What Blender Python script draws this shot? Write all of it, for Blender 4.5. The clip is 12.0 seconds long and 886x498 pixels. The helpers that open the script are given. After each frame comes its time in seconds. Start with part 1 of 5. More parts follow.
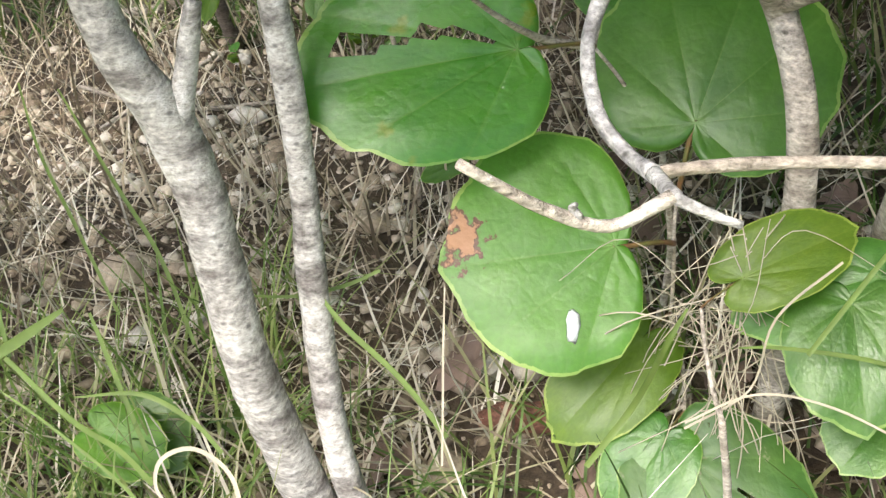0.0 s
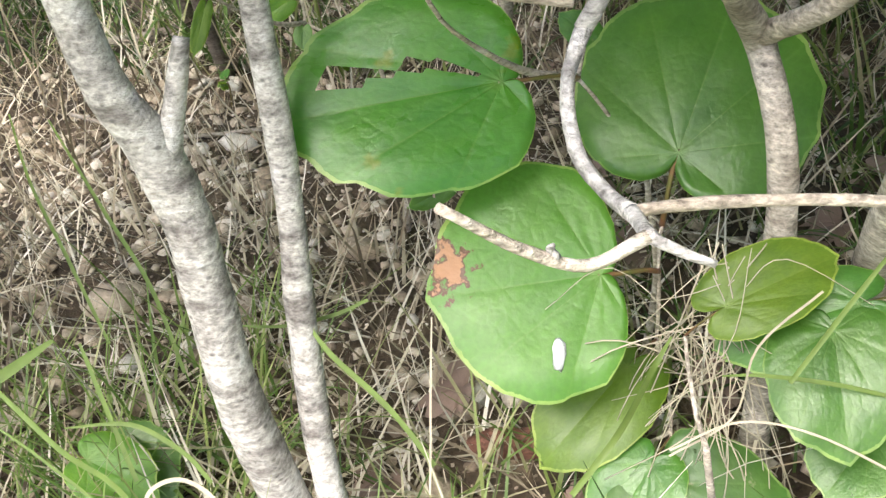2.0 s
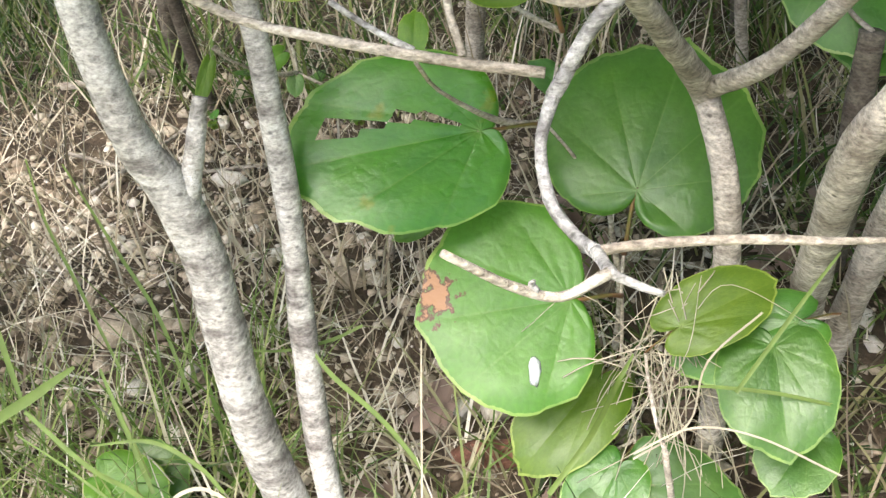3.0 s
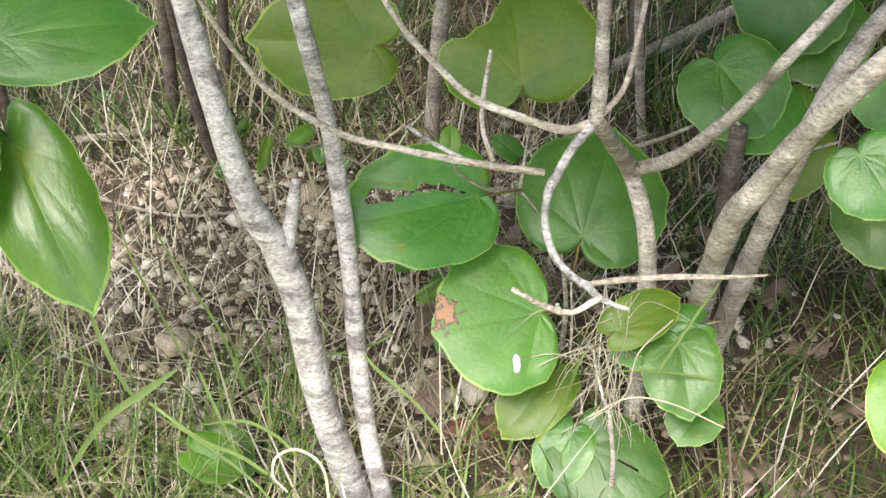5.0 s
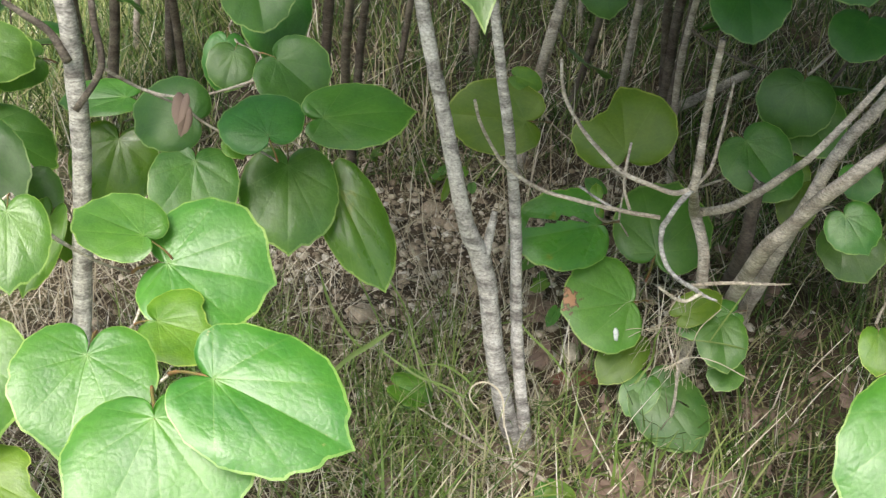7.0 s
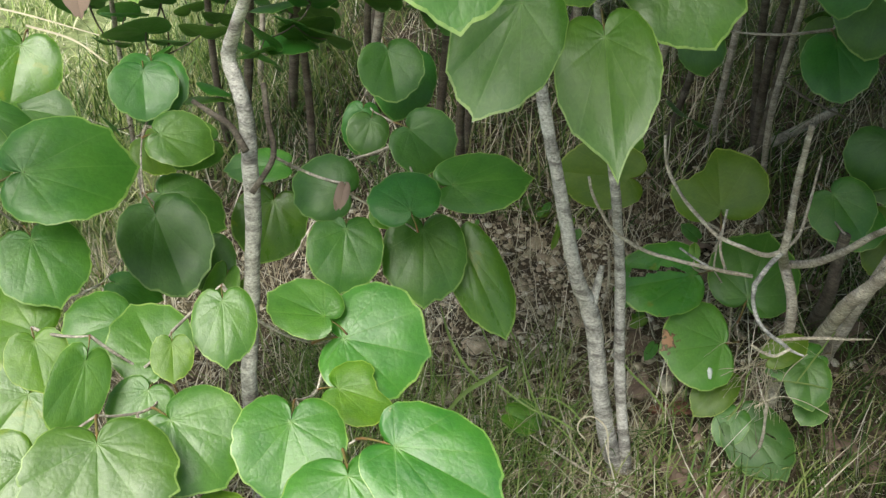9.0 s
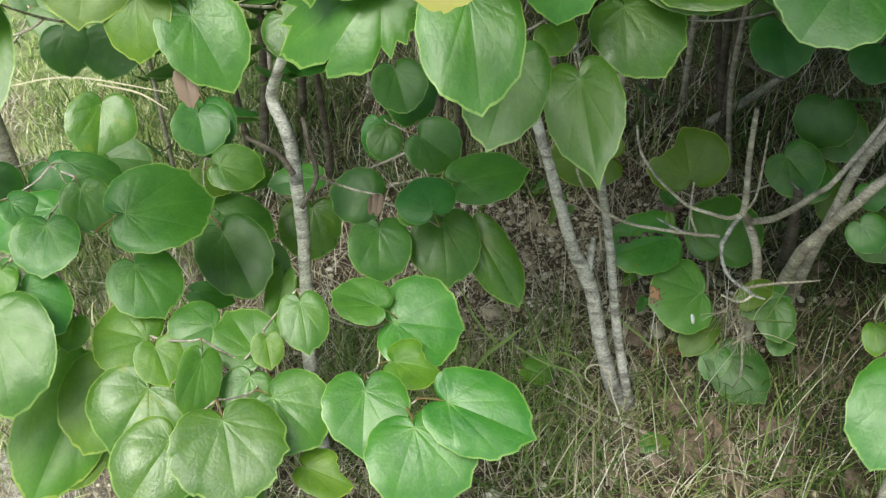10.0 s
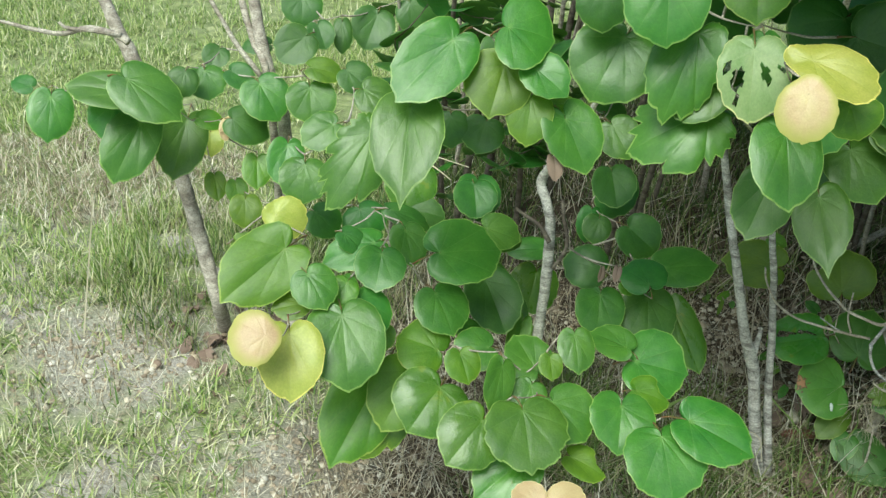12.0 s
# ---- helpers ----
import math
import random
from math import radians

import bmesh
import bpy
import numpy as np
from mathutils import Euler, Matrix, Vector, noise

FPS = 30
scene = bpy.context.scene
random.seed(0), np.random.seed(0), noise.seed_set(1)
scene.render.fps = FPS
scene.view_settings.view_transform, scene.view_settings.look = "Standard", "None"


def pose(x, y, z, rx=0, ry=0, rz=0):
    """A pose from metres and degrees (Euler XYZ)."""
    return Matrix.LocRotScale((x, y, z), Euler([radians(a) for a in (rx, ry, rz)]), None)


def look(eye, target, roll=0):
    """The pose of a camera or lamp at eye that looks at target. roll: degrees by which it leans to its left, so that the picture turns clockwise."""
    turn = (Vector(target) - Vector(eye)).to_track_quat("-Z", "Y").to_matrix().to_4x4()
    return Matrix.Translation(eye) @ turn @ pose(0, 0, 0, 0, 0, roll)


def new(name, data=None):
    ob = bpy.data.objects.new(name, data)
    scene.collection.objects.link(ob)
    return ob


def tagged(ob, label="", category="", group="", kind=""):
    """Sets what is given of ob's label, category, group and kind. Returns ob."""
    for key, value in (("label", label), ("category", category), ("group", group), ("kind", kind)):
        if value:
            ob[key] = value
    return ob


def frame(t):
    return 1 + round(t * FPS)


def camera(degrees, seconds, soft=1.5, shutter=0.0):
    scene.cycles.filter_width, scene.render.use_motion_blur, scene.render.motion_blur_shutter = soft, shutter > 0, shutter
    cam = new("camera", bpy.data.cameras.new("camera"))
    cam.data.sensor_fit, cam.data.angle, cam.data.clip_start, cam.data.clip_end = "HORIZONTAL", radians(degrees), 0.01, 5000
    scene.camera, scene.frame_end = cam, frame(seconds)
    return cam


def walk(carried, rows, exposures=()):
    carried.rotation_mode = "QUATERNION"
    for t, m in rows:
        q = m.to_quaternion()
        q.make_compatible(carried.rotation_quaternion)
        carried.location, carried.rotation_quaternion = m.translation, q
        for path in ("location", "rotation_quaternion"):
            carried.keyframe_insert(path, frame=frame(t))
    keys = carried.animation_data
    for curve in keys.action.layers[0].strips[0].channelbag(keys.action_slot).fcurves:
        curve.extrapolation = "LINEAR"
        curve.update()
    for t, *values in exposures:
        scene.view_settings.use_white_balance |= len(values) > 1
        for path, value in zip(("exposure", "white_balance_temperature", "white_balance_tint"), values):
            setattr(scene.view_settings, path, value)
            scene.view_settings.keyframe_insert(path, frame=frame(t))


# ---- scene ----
cam = camera(46.3, 12.0, soft=1.4)
PATH = [
    (0, (0.0335, -0.3376, 0.5282), (-0.1769, 0.4268, -0.0813), -4.56),
    (0.5, (0.0318, -0.3373, 0.5326), (-0.1817, 0.4260, -0.0771), -4.64),
    (1, (0.0313, -0.3378, 0.5329), (-0.1804, 0.4280, -0.0743), -4.48),
    (1.5, (0.0346, -0.3376, 0.5351), (-0.1736, 0.4321, -0.0684), -4.31),
    (2, (0.0377, -0.3378, 0.5364), (-0.1679, 0.4386, -0.0594), -4.57),
    (2.5, (0.0379, -0.3441, 0.5445), (-0.1647, 0.4401, -0.0421), -4.79),
    (3, (0.0399, -0.3904, 0.5819), (-0.1362, 0.4045, 0.0013), -3.97),
    (3.2, (0.0406, -0.4026, 0.5891), (-0.1255, 0.3961, 0.0108), -3.75),
    (4.8, (-0.0180, -0.5866, 0.7413), (-0.0837, 0.2282, 0.1653), -0.15),
    (5, (-0.0216, -0.6063, 0.7496), (-0.0860, 0.2111, 0.1771), 0.06),
    (5.5, (-0.0582, -0.6982, 0.8129), (-0.1069, 0.1205, 0.2407), 0.97),
    (6, (-0.1296, -0.7839, 0.8708), (-0.1710, 0.0356, 0.2993), 1.77),
    (6.5, (-0.1867, -1.0091, 1.0166), (-0.2040, -0.1843, 0.4515), 3.06),
    (7, (-0.2397, -0.9995, 1.0300), (-0.2465, -0.1833, 0.4522), 4.69),
    (7.5, (-0.2729, -1.0099, 1.0524), (-0.3185, -0.1993, 0.4685), 4.01),
    (7.7, (-0.2770, -1.0233, 1.0673), (-0.3331, -0.2105, 0.4875), 3.69),
    (9.3, (-0.3057, -1.1279, 1.2568), (-0.4035, -0.3323, 0.6588), 0.79),
    (9.5, (-0.3191, -1.1677, 1.3012), (-0.4009, -0.3706, 0.7028), -1.97),
    (10, (-0.3099, -1.2716, 1.3909), (-0.3836, -0.4950, 0.7652), -2.98),
    (10.5, (-0.2257, -1.3830, 1.4677), (-0.3013, -0.6017, 0.8481), 0.54),
    (11, (-0.2287, -1.5029, 1.5259), (-0.3531, -0.7071, 0.9333), 3.48),
    (11.5, (-0.3959, -1.5947, 1.5586), (-0.5270, -0.7670, 1.0130), 2.64),
    (12, (-0.5902, -1.6790, 1.5755), (-0.7101, -0.8506, 1.0283), 3.16),
]
EXPOSURE = [(0, 1.6, 6450, 14), (2.5, 1.76, 6450, 14), (5, 1.7, 6450, 14), (6, 1.5, 6450, 13), (6.5, 1.12, 6450, 12), (7, 0.92, 6450, 10), (7.5, 0.73, 6450, 8), (9.5, 0.42, 6400, 1), (10.5, 0.30, 6250, -5), (12, 0.22, 6100, -9)]
walk(cam, [(t, look(eye, target, roll)) for t, eye, target, roll in PATH], EXPOSURE)

# ---- light ----
world = bpy.data.worlds.new("sky")
scene.world = world
world.use_nodes = True
wn = world.node_tree
sky = wn.nodes.new("ShaderNodeTexSky")
sky.sky_type = "NISHITA"
sky.sun_disc = False
sky.sun_elevation, sky.sun_rotation = radians(60), radians(-155)
sky.air_density, sky.dust_density = 1.0, 4.0
wn.links.new(sky.outputs[0], wn.nodes["Background"].inputs[0])
wn.nodes["Background"].inputs[1].default_value = 0.13
sun = new("sun", bpy.data.lights.new("sun", "SUN"))
sun.data.energy, sun.data.angle, sun.data.color = 3.1, radians(34), (1.0, 0.95, 0.86)
sun.matrix_world = look((-1.4, -3.0, 5.8), (0, 0, 0))

# ---- materials ----


def material(name):
    m = bpy.data.materials.new(name)
    m.use_nodes = True
    t = m.node_tree
    return m, t, t.nodes["Principled BSDF"]


def node(t, kind, **put):
    n = t.nodes.new("ShaderNode" + kind)
    for key, value in put.items():
        n.inputs[key.replace("_", " ")].default_value = value
    return n


def ramp(t, source, *stops):
    n = t.nodes.new("ShaderNodeValToRGB")
    while len(n.color_ramp.elements) < len(stops):
        n.color_ramp.elements.new(0.5)
    for e, (at, colour) in zip(n.color_ramp.elements, stops):
        e.position, e.color = at, (*colour, 1)
    t.links.new(source, n.inputs[0])
    return n.outputs[0]


def blend(t, factor, a, b, mode="MIX"):
    n = t.nodes.new("ShaderNodeMix")
    n.data_type, n.blend_type = "RGBA", mode
    for socket, value in ((n.inputs[0], factor), (n.inputs[6], a), (n.inputs[7], b)):
        if isinstance(value, (int, float)):
            socket.default_value = value
        elif isinstance(value, tuple):
            socket.default_value = (*value, 1)
        else:
            t.links.new(value, socket)
    return n.outputs[2]


def maths(t, op, a, b=0.0):
    n = t.nodes.new("ShaderNodeMath")
    n.operation = op
    for socket, value in ((n.inputs[0], a), (n.inputs[1], b)):
        if isinstance(value, (int, float)):
            socket.default_value = value
        else:
            t.links.new(value, socket)
    return n.outputs[0]


def coords(t, kind, scale):
    c = t.nodes.new("ShaderNodeTexCoord")
    m = t.nodes.new("ShaderNodeMapping")
    m.inputs["Scale"].default_value = scale
    t.links.new(c.outputs[kind], m.inputs[0])
    return m.outputs[0]


def noise_of(t, vector, scale, detail=4.0, rough=0.55, distort=0.0):
    n = node(t, "TexNoise", Scale=scale, Detail=detail, Roughness=rough, Distortion=distort)
    t.links.new(vector, n.inputs["Vector"])
    return n.outputs[0]


def bump(t, bsdf, height, strength, distance):
    b = node(t, "Bump", Strength=strength, Distance=distance)
    t.links.new(height, b.inputs["Height"])
    t.links.new(b.outputs[0], bsdf.inputs["Normal"])


def leaf_material(name, low, high, vein, rough=0.40, glow=0.3, patch=None, blotch=None, margin=None):
    """Leaf skin: two greens mottled, paler veins and rim, a waxy face, light let through."""
    m, t, p = material(name)
    at = coords(t, "Object", (1, 1, 1))
    info = t.nodes.new("ShaderNodeObjectInfo")
    shift = t.nodes.new("ShaderNodeVectorMath")
    shift.operation = "ADD"
    t.links.new(at, shift.inputs[0])
    t.links.new(info.outputs["Random"], shift.inputs[1])
    mottle = noise_of(t, shift.outputs[0], 2.6, 5)
    base = ramp(t, mottle, (0.30, low), (0.70, high))
    fine = noise_of(t, shift.outputs[0], 26, 3)
    base = blend(t, 0.13, base, ramp(t, fine, (0.35, (0.25, 0.25, 0.25)), (0.7, (0.9, 0.9, 0.9))), "OVERLAY")
    tone = t.nodes.new("ShaderNodeHueSaturation")
    t.links.new(maths(t, "MULTIPLY_ADD", info.outputs["Random"], 0.035), tone.inputs["Hue"])
    tone.inputs["Hue"].links[0].from_node.inputs[2].default_value = 0.482
    t.links.new(maths(t, "MULTIPLY_ADD", info.outputs["Random"], 0.28), tone.inputs["Value"])
    tone.inputs["Value"].links[0].from_node.inputs[2].default_value = 0.88
    t.links.new(base, tone.inputs["Color"])
    base = tone.outputs[0]
    cells = node(t, "TexVoronoi", Scale=11.0)
    cells.feature = "DISTANCE_TO_EDGE"
    t.links.new(shift.outputs[0], cells.inputs["Vector"])
    net = ramp(t, cells.outputs[0], (0.0, (1, 1, 1)), (0.06, (0, 0, 0)))
    base = blend(t, maths(t, "MULTIPLY", net, 0.05), base, vein)
    ribs = t.nodes.new("ShaderNodeAttribute")
    ribs.attribute_name = "vein"
    base = blend(t, maths(t, "MULTIPLY", maths(t, "POWER", ribs.outputs["Fac"], 1.1), 0.42), base, vein)
    rim = t.nodes.new("ShaderNodeAttribute")
    rim.attribute_name = "rim"
    edge = maths(t, "GREATER_THAN", maths(t, "ADD", rim.outputs["Fac"], maths(t, "MULTIPLY", fine, 0.03)), 0.989)
    base = blend(t, maths(t, "MULTIPLY", edge, ramp(t, mottle, (0.35, (0.2, 0.2, 0.2)), (0.62, (0.75, 0.75, 0.75)))), base, (min(1, high[0] * 2.0 + 0.16), min(1, high[1] * 1.4 + 0.17), high[2] * 1.5 + 0.08))
    if margin:
        base = blend(t, ramp(t, rim.outputs["Fac"], (0.62, (0, 0, 0)), (0.98, (1, 1, 1))), base, margin)
    if patch:
        spread = noise_of(t, shift.outputs[0], patch[3], 4, 0.6)
        base = blend(t, ramp(t, spread, (patch[4], (0, 0, 0)), (patch[4] + 0.05, (1, 1, 1))), base, patch[:3])
    if blotch:
        away = t.nodes.new("ShaderNodeVectorMath")
        away.operation = "DISTANCE"
        t.links.new(at, away.inputs[0])
        away.inputs[1].default_value = blotch
        ragged = maths(t, "ADD", away.outputs["Value"], maths(t, "MULTIPLY", noise_of(t, at, 12, 4), 0.40))
        base = blend(t, ramp(t, ragged, (0.325, (1, 1, 1)), (0.34, (0, 0, 0))), base, (0.11, 0.035, 0.01))
        base = blend(t, ramp(t, ragged, (0.295, (1, 1, 1)), (0.31, (0, 0, 0))), base, (0.44, 0.21, 0.085))
    t.links.new(base, p.inputs["Base Color"])
    gloss = noise_of(t, shift.outputs[0], 3.4, 3)
    t.links.new(maths(t, "ADD", maths(t, "MULTIPLY", gloss, 0.3), rough - 0.15), p.inputs["Roughness"])
    p.inputs["Specular IOR Level"].default_value = 0.62
    height = blend(t, 0.5, ramp(t, cells.outputs[0], (0.0, (0.3, 0.3, 0.3)), (0.2, (0.6, 0.6, 0.6))), fine)
    flat = t.nodes.new("ShaderNodeSeparateXYZ")
    t.links.new(at, flat.inputs[0])
    turn = maths(t, "ARCTAN2", flat.outputs[0], flat.outputs[1])
    reach = maths(t, "SQRT", maths(t, "ADD", maths(t, "MULTIPLY", flat.outputs[0], flat.outputs[0]), maths(t, "MULTIPLY", flat.outputs[1], flat.outputs[1])))
    polar = t.nodes.new("ShaderNodeCombineXYZ")
    for socket, value in zip(polar.inputs, (maths(t, "MULTIPLY", turn, 1.3), maths(t, "MULTIPLY", reach, 1.6), maths(t, "MULTIPLY", info.outputs["Random"], 40.0))):
        t.links.new(value, socket)
    pucker = noise_of(t, polar.outputs[0], 2.0, 1, 0.4)
    height = blend(t, 0.7, height, pucker)
    bump(t, p, height, 0.15, 0.012)
    through_light = t.nodes.new("ShaderNodeBsdfTranslucent")
    pale = blend(t, 0.18, base, (0.30, 0.5, 0.06), "SCREEN")
    t.links.new(pale, through_light.inputs[0])
    mix = t.nodes.new("ShaderNodeMixShader")
    mix.inputs[0].default_value = glow
    t.links.new(p.outputs[0], mix.inputs[1])
    t.links.new(through_light.outputs[0], mix.inputs[2])
    t.links.new(mix.outputs[0], t.nodes["Material Output"].inputs[0])
    return m


def bark_material(name, dark, pale, spot, bands, crust=0.5):
    """Bark with pale crust in rings, dark lenticels and fine cracks."""
    m, t, p = material(name)
    rings = noise_of(t, coords(t, "Object", (18, 18, bands)), 1.0, 5, 0.62, 0.4)
    grain = noise_of(t, coords(t, "Object", (260, 260, 520)), 1.0, 4, 0.65)
    patchy = noise_of(t, coords(t, "Object", (30, 30, 26)), 1.0, 3)
    base = ramp(t, rings, (0.36, dark), (0.52, tuple((a + b) / 2 for a, b in zip(dark, pale))), (0.62, pale))
    base = blend(t, ramp(t, patchy, (crust, (0, 0, 0)), (crust + 0.12, (0.75, 0.75, 0.75))), base, pale)
    base = blend(t, 0.75, base, ramp(t, grain, (0.3, (0.16, 0.15, 0.13)), (0.7, (0.92, 0.9, 0.86))), "OVERLAY")
    dots = node(t, "TexVoronoi", Scale=1.0)
    t.links.new(coords(t, "Object", (70, 70, 110)), dots.inputs["Vector"])
    base = blend(t, ramp(t, dots.outputs[0], (0.07, (0.8, 0.8, 0.8)), (0.15, (0, 0, 0))), base, spot)
    t.links.new(base, p.inputs["Base Color"])
    p.inputs["Roughness"].default_value = 0.88
    bump(t, p, blend(t, 0.5, grain, rings), 0.9, 0.004)
    return m


LEAVES = {
    "green": leaf_material("leaf_green", (0.052, 0.165, 0.020), (0.098, 0.240, 0.030), (0.25, 0.42, 0.10), 0.36),
    # Darker copy of the green: the shade of inner leaves put into the colour.
    "dark": leaf_material("leaf_green_shaded", (0.032, 0.122, 0.016), (0.060, 0.180, 0.022), (0.11, 0.23, 0.05), 0.45, 0.25),
    "lime": leaf_material("leaf_lime", (0.085, 0.205, 0.014), (0.150, 0.285, 0.020), (0.26, 0.38, 0.06), 0.42, 0.38),
    "veiny": leaf_material("leaf_puckered", (0.055, 0.175, 0.018), (0.105, 0.250, 0.026), (0.22, 0.36, 0.07), 0.30, 0.3, (0.16, 0.25, 0.02, 3.0, 0.62)),
    "burnt": leaf_material("leaf_scorched", (0.085, 0.215, 0.020), (0.125, 0.270, 0.028), (0.22, 0.36, 0.08), 0.42, 0.3, None, (0.14, 0.84, 0.0)),
    "yellow": leaf_material("leaf_yellow", (0.36, 0.40, 0.06), (0.50, 0.50, 0.11), (0.56, 0.56, 0.20), 0.4, 0.3),
    "pink": leaf_material("leaf_pink", (0.56, 0.37, 0.22), (0.60, 0.46, 0.24), (0.60, 0.50, 0.30), 0.4, 0.3, None, None, (0.52, 0.50, 0.14)),
    "pale": leaf_material("leaf_pale", (0.20, 0.34, 0.11), (0.34, 0.46, 0.20), (0.46, 0.55, 0.26), 0.42, 0.35),
    "peach": leaf_material("leaf_peach", (0.58, 0.42, 0.22), (0.62, 0.49, 0.25), (0.76, 0.66, 0.36), 0.4, 0.3),
    "worn": leaf_material("leaf_worn", (0.032, 0.140, 0.022), (0.075, 0.200, 0.030), (0.19, 0.33, 0.08), 0.46, 0.28, (0.24, 0.27, 0.13, 6.0, 0.66)),
    "scar": leaf_material("leaf_scarred", (0.040, 0.155, 0.020), (0.085, 0.235, 0.026), (0.24, 0.38, 0.08), 0.36, 0.3, (0.42, 0.36, 0.14, 4.0, 0.70)),
}
BARK = bark_material("bark_pale", (0.19, 0.175, 0.165), (0.60, 0.585, 0.56), (0.13, 0.12, 0.11), 95)
GREYBARK = bark_material("bark_grey", (0.23, 0.20, 0.17), (0.52, 0.48, 0.43), (0.07, 0.055, 0.045), 70, 0.56)
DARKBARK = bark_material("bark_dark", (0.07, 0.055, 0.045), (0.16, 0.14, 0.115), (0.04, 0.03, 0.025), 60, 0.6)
TWIG = bark_material("bark_twig", (0.20, 0.195, 0.195), (0.50, 0.495, 0.49), (0.06, 0.055, 0.05), 140, 0.5)
PALETWIG = bark_material("bark_pale_twig", (0.30, 0.26, 0.215), (0.58, 0.53, 0.465), (0.09, 0.07, 0.05), 120, 0.55)
PETIOLE, pt, pp = material("petiole")
pt.links.new(ramp(pt, noise_of(pt, coords(pt, "Object", (6, 6, 6)), 1.0), (0.35, (0.10, 0.14, 0.03)), (0.65, (0.24, 0.11, 0.05))), pp.inputs["Base Color"])
pp.inputs["Roughness"].default_value = 0.5


def blade_material(name, *stops, glow=0.3, rough=0.5):
    m, t, p = material(name)
    g = t.nodes.new("ShaderNodeNewGeometry")
    base = ramp(t, g.outputs["Random Per Island"], *stops)
    base = blend(t, 0.3, base, ramp(t, noise_of(t, coords(t, "Object", (60, 60, 60)), 1.0), (0.3, (0.3, 0.3, 0.28)), (0.7, (0.75, 0.75, 0.7))), "OVERLAY")
    t.links.new(base, p.inputs["Base Color"])
    p.inputs["Roughness"].default_value = rough
    lit = t.nodes.new("ShaderNodeBsdfTranslucent")
    t.links.new(base, lit.inputs[0])
    mix = t.nodes.new("ShaderNodeMixShader")
    mix.inputs[0].default_value = glow
    t.links.new(p.outputs[0], mix.inputs[1])
    t.links.new(lit.outputs[0], mix.inputs[2])
    t.links.new(mix.outputs[0], t.nodes["Material Output"].inputs[0])
    return m


GRASS = blade_material("grass_green", (0.0, (0.07, 0.14, 0.03)), (0.35, (0.16, 0.25, 0.06)), (0.62, (0.30, 0.35, 0.12)), (0.8, (0.48, 0.45, 0.28)), (1.0, (0.62, 0.57, 0.42)))
# Darker copy of the green grass; shade under the shrubs put into its colours.
SHADED_GRASS = blade_material("grass_shaded", (0.0, (0.035, 0.075, 0.012)), (0.5, (0.09, 0.165, 0.03)), (0.8, (0.20, 0.26, 0.065)), (1.0, (0.40, 0.36, 0.20)))
LAWN = blade_material("lawn_blades", (0.0, (0.11, 0.20, 0.045)), (0.4, (0.31, 0.43, 0.11)), (0.7, (0.56, 0.59, 0.27)), (1.0, (0.82, 0.79, 0.60)))
BLADE = blade_material("grass_blade", (0.0, (0.11, 0.20, 0.04)), (0.5, (0.18, 0.28, 0.06)), (1.0, (0.34, 0.39, 0.14)), glow=0.35)
STRAW = blade_material("dry_straw", (0.0, (0.12, 0.09, 0.06)), (0.3, (0.34, 0.28, 0.19)), (0.7, (0.60, 0.54, 0.42)), (1.0, (0.80, 0.76, 0.66)), glow=0.1, rough=0.7)
REDBARK = bark_material("bark_red", (0.12, 0.05, 0.035), (0.26, 0.13, 0.09), (0.05, 0.03, 0.025), 30, 0.6)
DRYLEAF = blade_material("dry_leaf", (0.0, (0.10, 0.060, 0.045)), (0.5, (0.21, 0.135, 0.105)), (1.0, (0.42, 0.36, 0.30)), glow=0.12, rough=0.75)


def stone_material(name, *stops):
    m, t, p = material(name)
    g = t.nodes.new("ShaderNodeNewGeometry")
    o = t.nodes.new("ShaderNodeObjectInfo")
    pick = maths(t, "FRACT", maths(t, "ADD", g.outputs["Random Per Island"], o.outputs["Random"]))
    base = ramp(t, pick, *stops)
    grain = noise_of(t, coords(t, "Object", (180, 180, 180)), 1.0, 5, 0.7)
    base = blend(t, 0.6, base, ramp(t, grain, (0.3, (0.2, 0.19, 0.17)), (0.7, (0.85, 0.83, 0.8))), "OVERLAY")
    t.links.new(base, p.inputs["Base Color"])
    p.inputs["Roughness"].default_value = 0.9
    bump(t, p, grain, 0.6, 0.003)
    return m


STONE = stone_material("stone", (0.0, (0.24, 0.19, 0.14)), (0.45, (0.41, 0.34, 0.26)), (0.8, (0.54, 0.48, 0.39)), (1.0, (0.74, 0.70, 0.64)))


